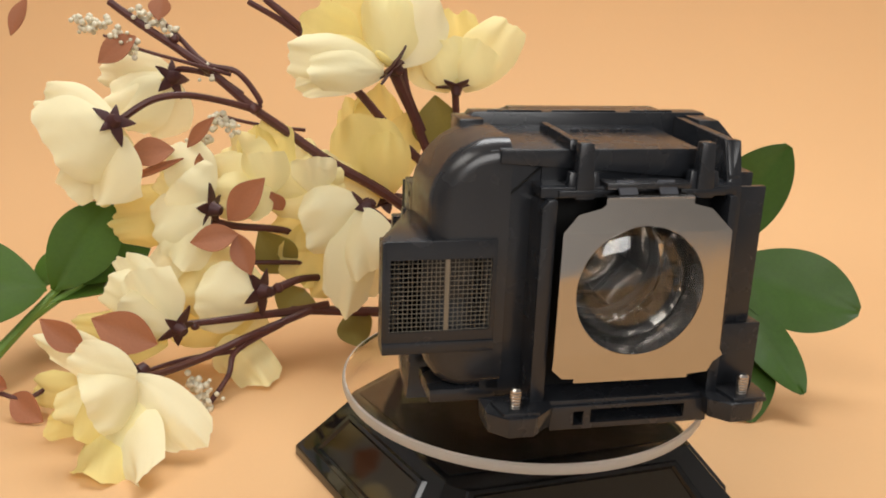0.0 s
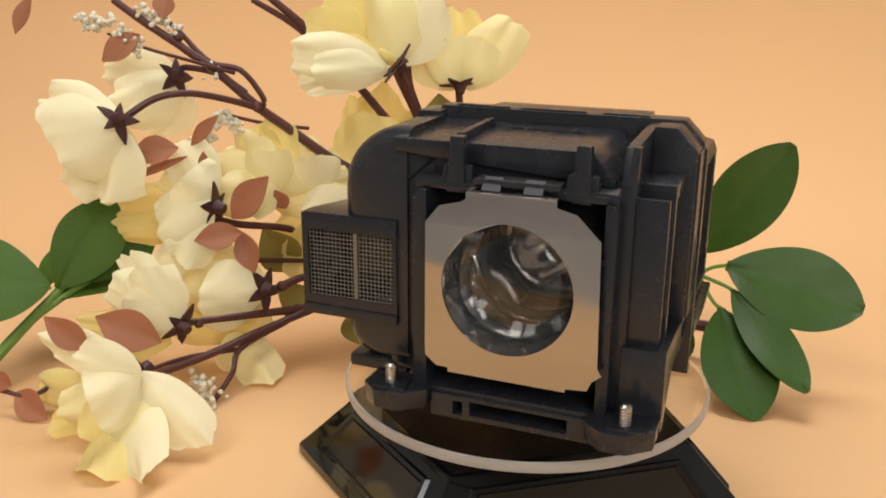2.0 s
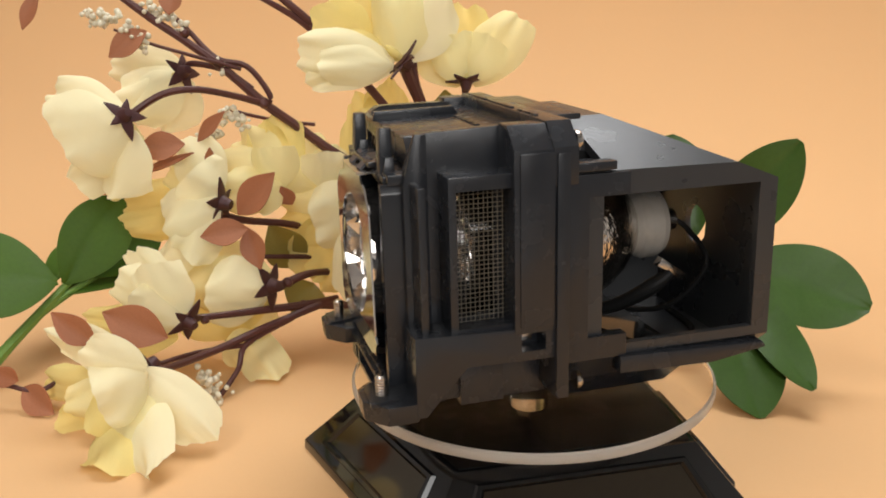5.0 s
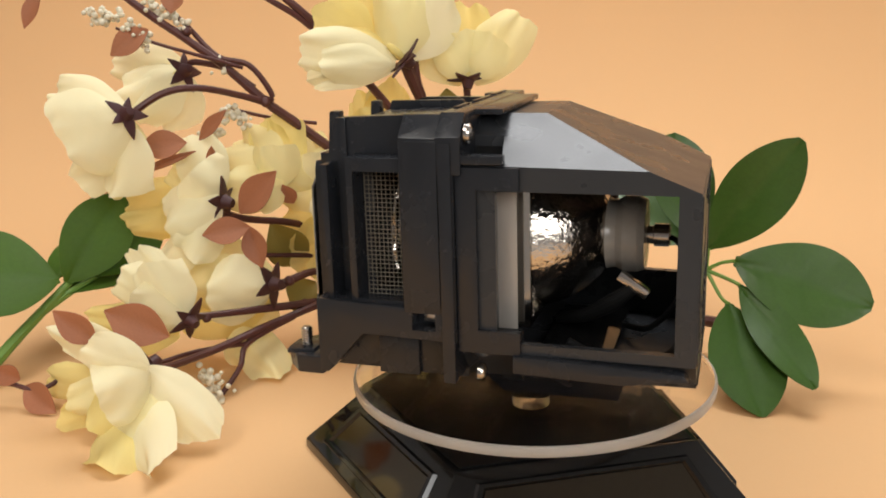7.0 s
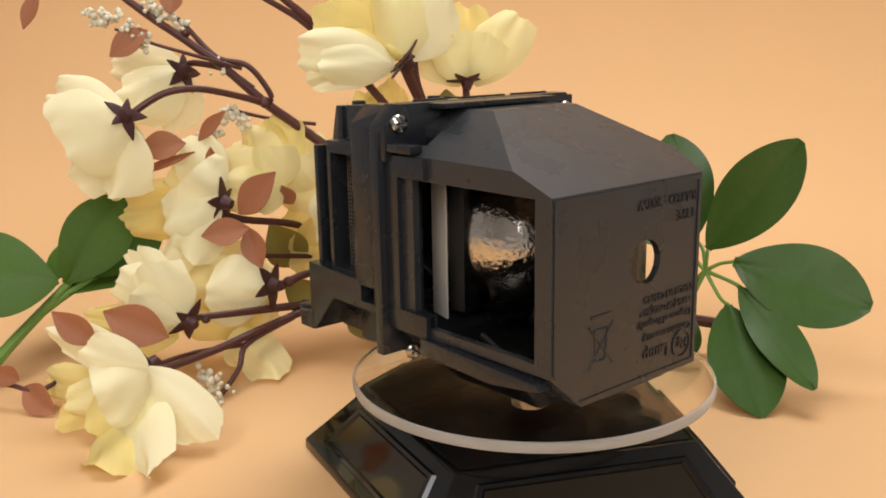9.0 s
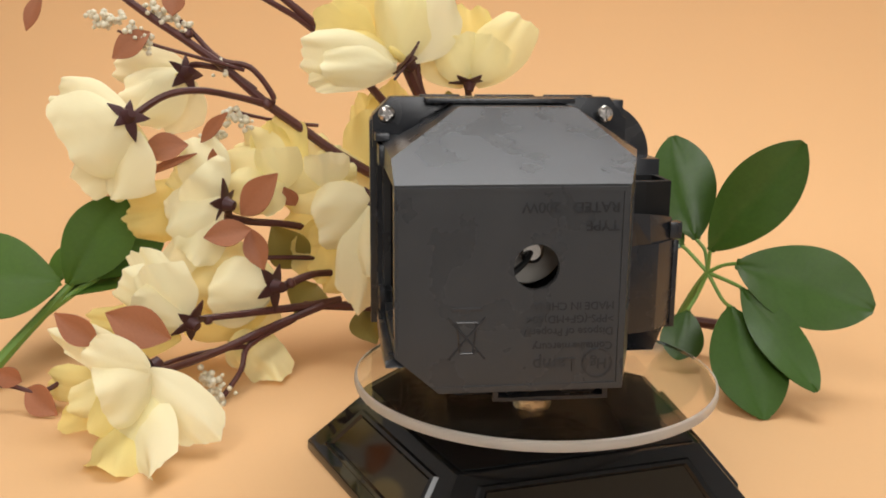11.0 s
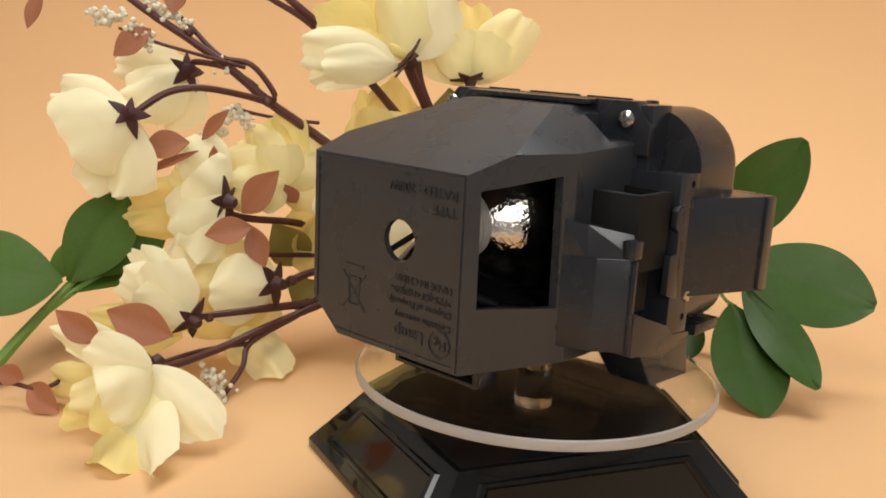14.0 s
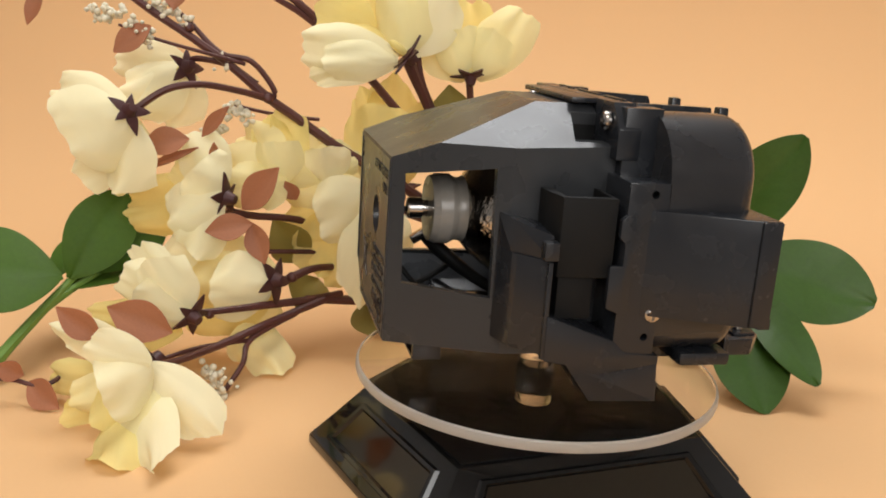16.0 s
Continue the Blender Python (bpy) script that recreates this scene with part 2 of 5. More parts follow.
def turntable_base():
    base = empty("display_turntable")
    tagged(base, "glossy black six-sided plastic turntable base with sloping window panels", "turntable")
    part("foot_band", hull([(x * 1.37, y * 1.37, z) for z in (0, BASE_LOW) for x, y in TOP], 0.6), PIANO, base)
    part("body", hull([(x * k, y * k, z) for k, z in ((1.37, BASE_LOW), (1.0, BASE_TOP)) for x, y in TOP], 0.8), PIANO, base)
    part("top_cover", hull([(x * 0.96, y * 0.96, z) for z in (BASE_TOP, BASE_TOP + 0.5) for x, y in TOP]), MATT, base, "matt black top cover")
    n = len(TOP)
    for i in range(n):
        a, b = Vector(TOP[i]), Vector(TOP[(i + 1) % n])
        lo0, lo1 = Vector((*(a * 1.37), BASE_LOW)), Vector((*(b * 1.37), BASE_LOW))
        hi0, hi1 = Vector((*a, BASE_TOP)), Vector((*b, BASE_TOP))
        nor = (lo1 - lo0).cross(hi0 - lo0).normalized()

        def at(s, t):
            return lo0.lerp(lo1, s).lerp(hi0.lerp(hi1, s), t)
        w = (b - a).length
        e = min(0.3, 9.0 / w)
        outer = [at(e, 0.14), at(1 - e, 0.14), at(1 - e, 0.84), at(e, 0.84)]
        e2 = min(0.4, 13.0 / w)
        inner = [at(e2, 0.24), at(1 - e2, 0.24), at(1 - e2, 0.74), at(e2, 0.74)]
        bm = bmesh.new()
        vo = [bm.verts.new(p * MM + nor * 0.0001) for p in outer]
        vt = [bm.verts.new(p * MM + nor * 0.0016) for p in [o.lerp(q, 0.25) for o, q in zip(outer, inner)]]
        vu = [bm.verts.new(p * MM + nor * 0.0016) for p in [o.lerp(q, 0.7) for o, q in zip(outer, inner)]]
        vi = [bm.verts.new(p * MM + nor * 0.0001) for p in inner]
        for p, q in ((vo, vt), (vt, vu), (vu, vi)):
            for k in range(4):
                bm.faces.new((p[k], p[(k + 1) % 4], q[(k + 1) % 4], q[k]))
        frame_ob = part("window_frame", bm, PIANO, base, "raised glossy black rim", 20)
        bm = bmesh.new()
        f0 = [bm.verts.new(p * MM + nor * 0.0001) for p in inner]
        f1 = [bm.verts.new(p * MM + nor * 0.0006) for p in inner]
        bm.faces.new(f1)
        for k in range(4):
            bm.faces.new((f0[k], f0[(k + 1) % 4], f1[(k + 1) % 4], f1[k]))
        part("pane", bm, PANE, frame_ob, "dark glossy smoked pane", 0)


turntable_base()

AXIS = Matrix.Translation((0, 0, 0.115))
TILT = Matrix(((-0.19468, 0.97960, -0.04994, 0), (-0.98085, -0.19472, 0.00399, 0), (-0.00581, 0.04976, 0.99874, 0), (0, 0, 0, 1)))
TURN = [(0.0, 118.9), (0.5, 110.6), (1.0, 101.8), (1.5, 93.9), (2.0, 85.2), (2.5, 76.9), (3.0, 67.9), (3.5, 59.2), (4.0, 50.4),
        (6.5, 8.9), (7.0, 0.1), (7.5, -7.2), (8.0, -15.5), (8.5, -22.9), (9.0, -31.5), (11.5, -73.9), (12.0, -82.2), (12.5, -90.2),
        (13.0, -98.8), (13.5, -106.7), (14.0, -114.9), (14.5, -123.3), (15.0, -132.3), (15.5, -141.0), (16.0, -149.9)]


def turned(degrees):
    return AXIS @ pose(0, 0, 0, 0, 0, degrees) @ TILT


def platter():
    ob = empty("acrylic_disc", turned(0))
    tagged(ob, "round clear acrylic disc with a matt sawn edge, turning", "disc")
    c = (0.4, -3.3, 0)
    part("disc", lathe([(0.0, -69.8), (71.8, -69.8), (71.8, -65.6), (0.0, -65.6)], 96, c), ACRYLIC, ob)
    part("rim", lathe([(71.82, -69.8), (72.7, -69.4), (73.0, -68.5), (73.0, -66.9), (72.7, -66.0), (71.82, -65.6)], 96, c, closed=True), FROST, ob, "milky sawn rim of the disc")
    part("spindle", lathe([(0, -84.0), (7.8, -84.0), (7.8, -70.0), (0, -70.0)], 32, (0.4, -3.9, 0)), SPINDLE_GLASS, ob, "short acrylic spindle under the disc, shade put into its tint")
    part("post", lathe([(0, -65.5), (6.4, -65.5), (6.6, -64.6), (6.6, -51.5), (6.0, -50.2), (0, -50.2)], 32, (0.4, -3.9, 0)), ACRYLIC, ob, "clear acrylic post that carries the lamp unit")
    return ob


DISC = platter()


# ---- projector lamp unit ----
def screw(parent, centre, axis, r, label=""):
    k = "uvw".index(axis[1])
    s = 1 if axis[0] == "+" else -1
    bm = lathe([(0, 1.6 * s), (r * 0.55, 1.5 * s), (r * 0.9, 0.9 * s), (r, 0.2 * s), (r, -1.0 * s), (0, -1.0 * s)], 20, (0, 0, 0), axis[1])
    cuts = []
    for long in range(3):
        if long != k:
            h = [0.55, 0.55, 0.55]
            h[long], h[k] = r * 0.7, 1.2
            c = [0, 0, 0]
            c[k] = 1.7 * s
            cuts.append(box(c[0] - h[0], c[0] + h[0], c[1] - h[1], c[1] + h[1], c[2] - h[2], c[2] + h[2]))
    bm = carve(bm, cuts)
    bmesh.ops.translate(bm, verts=bm.verts, vec=Vector(centre) * MM)
    return part("screw", bm, STEEL, parent, label or "silver cross-head screw")


def mesh_screen(parent, u0, u1, v, w0, w1, axis, pitch=1.55):
    """Woven wire cloth in the plane axis = v."""
    bm = bmesh.new()

    def wire(a, b, r=0.15):
        d = (b - a).normalized()
        s = Vector((1, 0, 0)) if abs(d.x) < 0.5 else Vector((0, 1, 0))
        p = d.cross(s).normalized()
        q = d.cross(p)
        ra = [bm.verts.new((a + r * (math.cos(k * math.pi / 2) * p + math.sin(k * math.pi / 2) * q)) * MM) for k in range(4)]
        rb = [bm.verts.new((b + r * (math.cos(k * math.pi / 2) * p + math.sin(k * math.pi / 2) * q)) * MM) for k in range(4)]
        for k in range(4):
            bm.faces.new((ra[k], ra[(k + 1) % 4], rb[(k + 1) % 4], rb[k]))

    def place(s, w, d):
        return Vector((s, v + d, w)) if axis == "v" else Vector((v + d, s, w))
    n = int((u1 - u0) / pitch)
    for i in range(n + 1):
        s = u0 + (u1 - u0) * i / n
        wire(place(s, w0, 0.15), place(s + random.uniform(-0.2, 0.2), w1, 0.15))
    n = int((w1 - w0) / pitch)
    for i in range(n + 1):
        w = w0 + (w1 - w0) * i / n
        wire(place(u0, w, -0.15), place(u1, w + random.uniform(-0.2, 0.2), -0.15))
    return tagged(part("wire_screen", bm, WIRE, parent, "fine woven wire screen", 0), kind="stuff")


def text_part(parent, body, size, centre, m, depth=0.35):
    cu = bpy.data.curves.new("lettering", "FONT")
    cu.body, cu.size, cu.extrude, cu.align_x, cu.align_y = body, size * MM, depth * MM, "LEFT", "CENTER"
    ob = new("lettering", cu)
    dg = bpy.context.evaluated_depsgraph_get()
    dg.update()
    me = bpy.data.meshes.new_from_object(ob.evaluated_get(dg))
    bpy.data.objects.remove(ob)
    bpy.data.curves.remove(cu)
    me.materials.clear()
    me.materials.append(PLASTIC_GLOSS)
    o = part("lettering", me, PLASTIC_GLOSS, parent, "raised moulded lettering")
    o.matrix_local = Matrix.Translation(Vector(centre) * MM) @ m
    return o


def lamp_unit():
    unit = empty("projector_lamp", turned(0))
    tagged(unit, "black plastic projector lamp unit with steel front plate, standing upside down", "projector lamp")

    # back housing, hollow, with a window in each side and a hole in the back
    outer = [(-15, 63, 19.5), (61.5, 63, 19.5), (61.5, 63, -37), (47, 63, -49.7), (-15, 63, -49.7),
             (61.5, 47, 26), (-21.5, 47, 26), (61.5, -15, 27), (-31, -15, 28), (-30, 22, 26.2),
             (34.9, -15, 41), (-9, -15, 41), (34, 10, 41), (-9.5, 10, 41),
             (61.5, -15, -37), (50, -15, -49.7), (-31, -15, -49.7), (-30, 22, -49.7), (61.5, 30, -37)]
    shell = hull(outer)
    inner = hull([(u * 0.93 + 1.4, min(v, 60.5) if v > 0 else v - 6, w * 0.93 - 0.2) for u, v, w in outer])
    win_r = box(40, 70, 6.4, 56.2, -33.5, 18.5)
    win_r2 = box(40, 70, -2, 7, -29, 18.5)
    win_l = prism([(57.5, -26.5), (26.5, -29), (27.5, 18.5), (58, 14)], "u", -45, -5)
    hole = lathe([(7.6, 50), (7.6, 70)], 40, (15.3, 0, -7.6), "v")
    pockets = [hull([(u + s * k, v, w) for k, v, w in ((-14, -20, 29), (8, -20, 29), (8, 1, 29), (-14, -2, 29), (-14, -20, 60), (8, -20, 60), (8, -3, 60), (-14, -3, 60))]) for u, s in ((60.4, 1), (-28.2, -1))]
    body = carve(shell, pockets + [inner, win_r, win_r2, win_l, hole])
    rear = part("rear_housing", body, TEXTURED, unit, "", 14)
    part("rear_rim", carve(box(-14.2, 60.6, 62.6, 63.5, -48.9, 18.6), [box(-12.6, 59, 60, 66, -47.4, 17.2), hull([(61, 60, -35.5), (61, 66, -35.5), (45, 60, -50), (45, 66, -50), (62, 60, -51), (62, 66, -51)])]), TEXTURED, rear)
    # lower rail under the window
    part("side_rail", prism([(3.9, -36.8), (59.4, -38.7), (61, -41), (40, -44), (3.9, -43)], "u", 58, 64.5, 0.5), PLASTIC, rear)
    part("side_frame", carve(box(59, 63.5, -15, 6.4, -37, 26.5, 0.3), [box(50, 70, -8, 9, -29, 19)]), PLASTIC, rear)
    part("under_block", hull([(50, -12, -48), (50, 40, -48), (10, -12, -48), (10, 40, -48), (38, -6, -61), (38, 36, -61), (14, -6, -61), (14, 36, -61)], 0.6), PLASTIC, unit)
    part("under_bracket", carve(box(-14, 27, 40, 51, -58, -49.5, 0.4), [box(-12, 25, 30, 60, -56.6, -51)]), PLASTIC, unit)
    # screw pockets at the roof corners
    for u, s in ((60.4, 1), (-28.2, -1)):
        part("screw_pocket", join(box(min(u - s * 16, u + s * 0.5), max(u - s * 16, u + s * 0.5), -14, 2, 20, 27.2), hull([(u - s * 16, -14, 22), (u - s * 14.2, -14, 22), (u - s * 16, 4, 22), (u - s * 14.2, 4, 22), (u - s * 16, -14, 35.5), (u - s * 14.2, -14, 34.5), (u - s * 16, 3, 35), (u - s * 14.2, 3, 34)])), DARK, unit)
        screw(unit, (u - s * 1.0, -11.0, 37.0), "+v", 3.4)
    part("boss_lug", box(59, 64.5, -13, 1.0, 27.5, 30.5, 0.5), PLASTIC, unit)
    screw(unit, (57.2, -8.6, -46.3), "+v", 3.2)

    # front housing
    wall_r = prism([(-65, -50), (-15, -50), (-15, 41), (-20, 42.5), (-61, 41), (-65, 30)], "u", 46.5, 50, 0.4)
    wall_r = carve(wall_r, [box(40, 60, -50, -34.5, -21, 22)])
    front = part("front_housing", wall_r, PLASTIC, unit)
    # right side frame with screened opening
    part("vent_frame", carve(box(49.8, 61.5, -54.5, -33, -24, 28.7, 0.5), [box(52, 70, -52, -30, -21, 24), box(40, 70, -49, -36, -20, 22)]), PLASTIC, unit)
    mesh_screen(unit, -50.5, -33, 54.5, -21, 23, "u")
    part("corner_pillar", hull([(50, -34, -24), (50, -15.3, -24), (64.5, -34, -24), (64.5, -15.3, -24), (64.5, -34, 36), (64.5, -15.3, 35.6), (57.5, -34, 43), (57.5, -15.3, 43), (50, -34, 43), (50, -15.3, 43)], 0.6), PLASTIC, unit)
    part("pillar_panel", box(63.5, 65.3, -32.2, -20.5, -22, 35, 0.5), PLASTIC, unit)
    part("seam_strip", box(50, 66.0, -20, -15.6, -48, 34.5, 0.5), PLASTIC, unit)
    skirt = carve(prism([(-67.2, -21.2), (-15.4, -23.0), (-15.4, -34.0), (-50, -33.2), (-64, -48.6), (-67.2, -48.6)], "u", 49.8, 64, 0.4),
                  [box(56, 70, -31.5, -23, -30.5, -24.2), box(40, 70, -29.5, -25, -29.5, -25.5)])
    part("lower_panel", skirt, PLASTIC, unit)
    part("lower_body", box(-30, 52, -49, -33.6, -52, -38, 0.5), PLASTIC, unit)
    part("lower_inset", box(-30, 50.5, -33.4, -15.4, -51.5, -37, 0.5), PLASTIC, unit)
    # added steel chip: its peach reflection stands in for light through the slot
    part("slot_bright_chip", box(55.5, 57, -29.4, -25.2, -29.4, -25.7, 0.2), STEEL, unit, "small added bright chip standing in for the light through the side slot")
    part("front_fin", box(47.5, 61.0, -64, -61.5, -26, 26, 0.3), PLASTIC, unit)
    # top
    part("top_panel", hull([(-30, -62, 38.4), (36.5, -62, 38.4), (44, -62, 30), (-30, -62, 34), (-30, -18, 39.4), (36.5, -18, 39.4), (46, -18, 31), (-30, -18, 34), (44, -62, 28), (46, -18, 28)], 0.4), PLASTIC, unit)
    part("top_rib", hull([(-8, -63, 38), (-5.5, -63, 38), (-8, -30, 39), (-5.5, -30, 39), (-8, -62, 41.6), (-5.5, -62, 41.6), (-8, -32, 42), (-5.5, -32, 42)], 0.3), PLASTIC, unit)
    part("roof_band", hull([(-36.5, -21, 35), (-36.5, -12.5, 35), (-29.5, -21, 43.7), (-29.5, -12.5, 43.7), (58, -21, 43.7), (58, -12.5, 43.7), (65, -21, 36.3), (65, -12.5, 36.3), (-36.5, -21, 24), (-36.5, -12.5, 24), (65, -21, 24), (65, -12.5, 24)], 0.5), PLASTIC, unit)
    part("roof_lip", box(-13, 45, -13, -3, 41.5, 43.5, 0.5), PLASTIC, unit)
    for u0, u1, w in ((-24, -4, 44.3), (0, 24, 44.3), (30, 46, 44.3)):
        part("roof_bead", box(u0, u1, -20, -18.6, 43.5, w, 0.2), PLASTIC, unit)
    for i, wd in enumerate((1.6, 0.7, 1.7, 1.5, 1.6, 0.8, 1.6, 1.5, 0.7, 1.7, 1.6)):
        part("lettering_bar", box(2.5 + i * 2.3, 2.5 + i * 2.3 + wd, -34.2, -32.4, 38.9, 39.5), PLASTIC, unit)
    # front face: strips, posts, side walls of the plate bay
    part("front_strip", prism([(-30, 38), (-30, 20), (-31, 18), (-31, 9), (-31, -45), (-16, -45), (-16, 37), (-18, 38)], "v", -60, -40, 0.4), PLASTIC, unit)
    for pts in ([(-10, -60.1, 38), (-29.4, -60.1, 20.8)], [(-29.4, -60.1, 20.8), (-30.2, -60.1, 19)], [(-30.2, -60.1, 19), (-30.4, -60.1, 9.8)]):
        part("seam_line", tube([Vector(p) * MM for p in pts], 0.45 * MM, 6), DARK, unit)
    part("bay_wall", prism([(-19, -44), (-14.2, -44), (-14.2, 22), (-14.2, 24.5), (-17, 24.5), (-19, 22)], "v", -72.5, -35, 0.4), PLASTIC, unit)
    part("bay_wall", prism([(47.4, -46), (43.6, -46), (43.6, 25), (46, 25), (47.4, 22)], "v", -72.5, -52, 0.4), PLASTIC, unit)
    part("bay_top", box(-19, 47, -70, -40, 24.6, 28, 0.3), PLASTIC, unit)
    part("bay_bottom", box(-16, 46, -72.5, -35, -47, -43.5, 0.4), PLASTIC, unit)
    part("bay_back", carve(box(-14.2, 43.6, -60, -58, -43.5, 24.6), [lathe([(23, -70), (23, -40)], 40, (14.5, 0, -5), "v")]), DARK, unit)
    for u in (-5.0, 35.5):
        part("guide_post", hull([(u - 3.2, -71, 24), (u + 3.2, -71, 24), (u - 3.2, -66, 24), (u + 3.2, -66, 24), (u - 2.3, -70, 41.8), (u + 2.3, -70, 41.8), (u - 2.3, -66, 41.8), (u + 2.3, -66, 41.8)], 0.8), PLASTIC, unit)
        for s in (-1, 1):
            part("post_gusset", hull([(u + s * 2.5, -70, 26), (u + s * 5.5, -70, 26), (u + s * 2.5, -66, 26), (u + s * 5.5, -66, 26), (u + s * 2.5, -69, 32.5), (u + s * 4.6, -69, 32.5), (u + s * 4.6, -66, 32.5), (u + s * 2.5, -66, 32.5)], 0.3), PLASTIC, unit)
        part("post_base", box(u - 8.5, u + 8.5, -71, -62, 24.8, 27.2, 0.5), PLASTIC, unit)
    part("front_face", hull([(-16, -60, 38), (36.5, -60, 38), (46, -60, 28), (-16, -60, 24), (46, -60, 24), (-16, -55, 38), (36.5, -55, 38), (46, -55, 28), (-16, -55, 24), (46, -55, 24)], 0.4), PLASTIC, unit)
    part("right_cheek", hull([(46, -66, 25), (51, -66, 25), (46, -60, 41), (51, -62, 41), (46, -58, 25), (51, -58, 41), (46, -66, -44), (51, -66, -44), (46, -58, -44), (51, -58, -44)], 0.4), PLASTIC, unit)
    # feet with captive screws
    for u0, u1, uc in ((-35, -12, -25.1), (41.5, 64, 54.3)):
        plan = [(u0, -66), (u0, -78), (u0 + 6, -83.5), (u1 - 8, -83.5), (u1, -76.6), (u1, -66)]
        part("foot", hull([(u, v, -43.3) for u, v in plan] + [(u + (uc - u) * 0.07, v + (-74 - v) * 0.05, -50.2) for u, v in plan], 0.7), PLASTIC, unit)
        part("foot_pad", hull([(uc + a * 6 - b, -76.6 + b * 5, w) for a in (-1, 1) for b in (-1, 1) for w in (-44, -42.3)], 0.4), PLASTIC, unit)
        prof = [(0, -44)]
        for k in range(7):
            prof += [(1.75, -43 + k * 1.0), (2.1, -42.7 + k * 1.0), (2.1, -42.4 + k * 1.0), (1.75, -42.1 + k * 1.0)]
        prof += [(1.3, -35.6), (0, -35.4)]
        part("captive_screw", lathe(prof, 20, (uc, -76.6, 0)), STEEL, unit, "short threaded nickel screw")
    part("front_sill", carve(box(-12, 44, -74, -52, -53.5, -45, 0.4), [box(2, 35.5, -80, -60, -51.5, -46.5), box(-4, -0.5, -80, -60, -52, -47)]), PLASTIC, unit)

    # steel front plate with round opening
    outline = [(-13, 15), (-8.4, 20.7), (-1, 22.6), (0.4, 23.6), (0.4, 25.6), (29.6, 25.6), (29.6, 23.6), (36, 22), (43.6, 14.6), (44.6, -26), (46, -28.5), (43, -31), (41.5, -34.5),
               (34.5, -35.2), (34.5, -36.4), (-5.4, -36.2), (-5.4, -34.6), (-9.5, -34.4), (-13.2, -31)]
    plate = carve(prism(outline, "v", -76.1, -75.5), [lathe([(21.7, -90), (21.7, -60)], 72, (14.4, 0, -4.9), "v")])
    for cut in (14.8, -26.0):
        bmesh.ops.bisect_plane(plate, geom=plate.verts[:] + plate.edges[:] + plate.faces[:], dist=1e-7, plane_co=(0, 0, cut * MM), plane_no=(0, 0, 1))
    for v in plate.verts:
        w = v.co.z * 1000
        v.co.y += (0.055 * max(0.0, w - 14.8) + 0.11 * max(0.0, -26.0 - w)) * MM
    part("front_plate", plate, PLATE, unit, "bare steel front plate with a round opening", 1.5)
    part("plate_tab", hull([(0.6, -76, 25.4), (29.4, -76, 25.4), (0.6, -70, 25.8), (29.4, -70, 25.8), (0.6, -76, 26), (29.4, -76, 26), (0.6, -70, 26.6), (29.4, -70, 26.6)]), STEEL, unit)
    part("spring_clip", box(1.5, 29.5, -72.5, -65, 27.6, 29.6, 0.5), PLASTIC_GLOSS, unit, "dark spring clip over the plate")
    for u in (5.0, 18.5):
        part("clip_tab", hull([(u, -74.5, 26.6), (u + 6, -74.5, 26.6), (u, -74, 26.2), (u + 6, -74, 26.2), (u, -70.5, 30.2), (u + 6, -70.5, 30.2), (u, -69.5, 29.8), (u + 6, -69.5, 29.8)]), CLIPGREY, unit, "small grey clip tab")
    # glass lens, bulb reflector and terminals
    c = (14.4, 0, -4.9)
    dome = [(20.4 * math.sin(q), -66 - 7.0 * math.cos(q)) for q in [math.pi / 2 * i / 12 for i in range(13)]]
    lens = part("front_lens", lathe(dome + [(20.4, -65.2)] + [(r * 0.985, v + 0.9) for r, v in reversed(dome)], 56, c, "v"), LENS, unit, "domed clear glass lens")
    lens.visible_shadow = False
    ring = part("inner_lens", lathe([(24.5, -46), (25.3, -44), (25.3, -41), (24.3, -40), (22.5, -41.5), (22.5, -45)], 56, c, "v", closed=True), LENS, unit, "thick glass rim of the burner window")
    ring.visible_shadow = False
    octo = [(27 * math.cos(math.pi / 8 + k * math.pi / 4) + c[0], 27 * math.sin(math.pi / 8 + k * math.pi / 4) + c[2]) for k in range(8)]
    part("chamber", carve(prism(octo, "v", -40, -8), [prism([((u - c[0]) * 0.93 + c[0], (w - c[2]) * 0.93 + c[2]) for u, w in octo], "v", -45, 0)]), CHAMBER, unit, "eight-sided dark metal light chamber")
    for k in range(8):
        (u0, w0), (u1, w1) = [((p[0] - c[0]) * 0.925 + c[0], (p[1] - c[2]) * 0.925 + c[2]) for p in (octo[k], octo[(k + 1) % 8])]
        part("chamber_edge", tube([Vector((u0, -39.5, w0)) * MM, Vector((u0, -9, w0)) * MM], 0.9 * MM, 6), DARK, unit)
        part("chamber_rib", tube([Vector((u0, -14, w0)) * MM, Vector((u1, -14, w1)) * MM], 1.1 * MM, 6), DARK, unit)
    part("window_seal", lathe([(19.6, -39.6), (21.4, -40.4), (21.4, -38.8), (19.6, -38.4)], 48, c, "v", closed=True), DARK, unit, "dark seal round the burner window")
    rnd = random.Random(5)
    for prof, n, shake, ml in (([(21.9, -75.2), (21.4, -69), (21.9, -62.5), (22.4, -55.5), (24.6, -47), (26.0, -47), (24.0, -55.5), (23.4, -62.5), (23.2, -69), (23.2, -75.2)], 26, 0.65, FACET),
                               ([(20.2, -46), (24.0, -41), (22.0, -36), (26.0, -30), (26.6, -30), (22.6, -36), (24.6, -41), (21.0, -46)], 20, 0.8, FACET)):
        facets = lathe(prof, n, c, "v", closed=True)
        for v in facets.verts:
            v.co += Vector((rnd.uniform(-1, 1), rnd.uniform(-1, 1), rnd.uniform(-1, 1))) * shake * MM
        bmesh.ops.triangulate(facets, faces=[f for f in facets.faces if rnd.random() < 0.6])
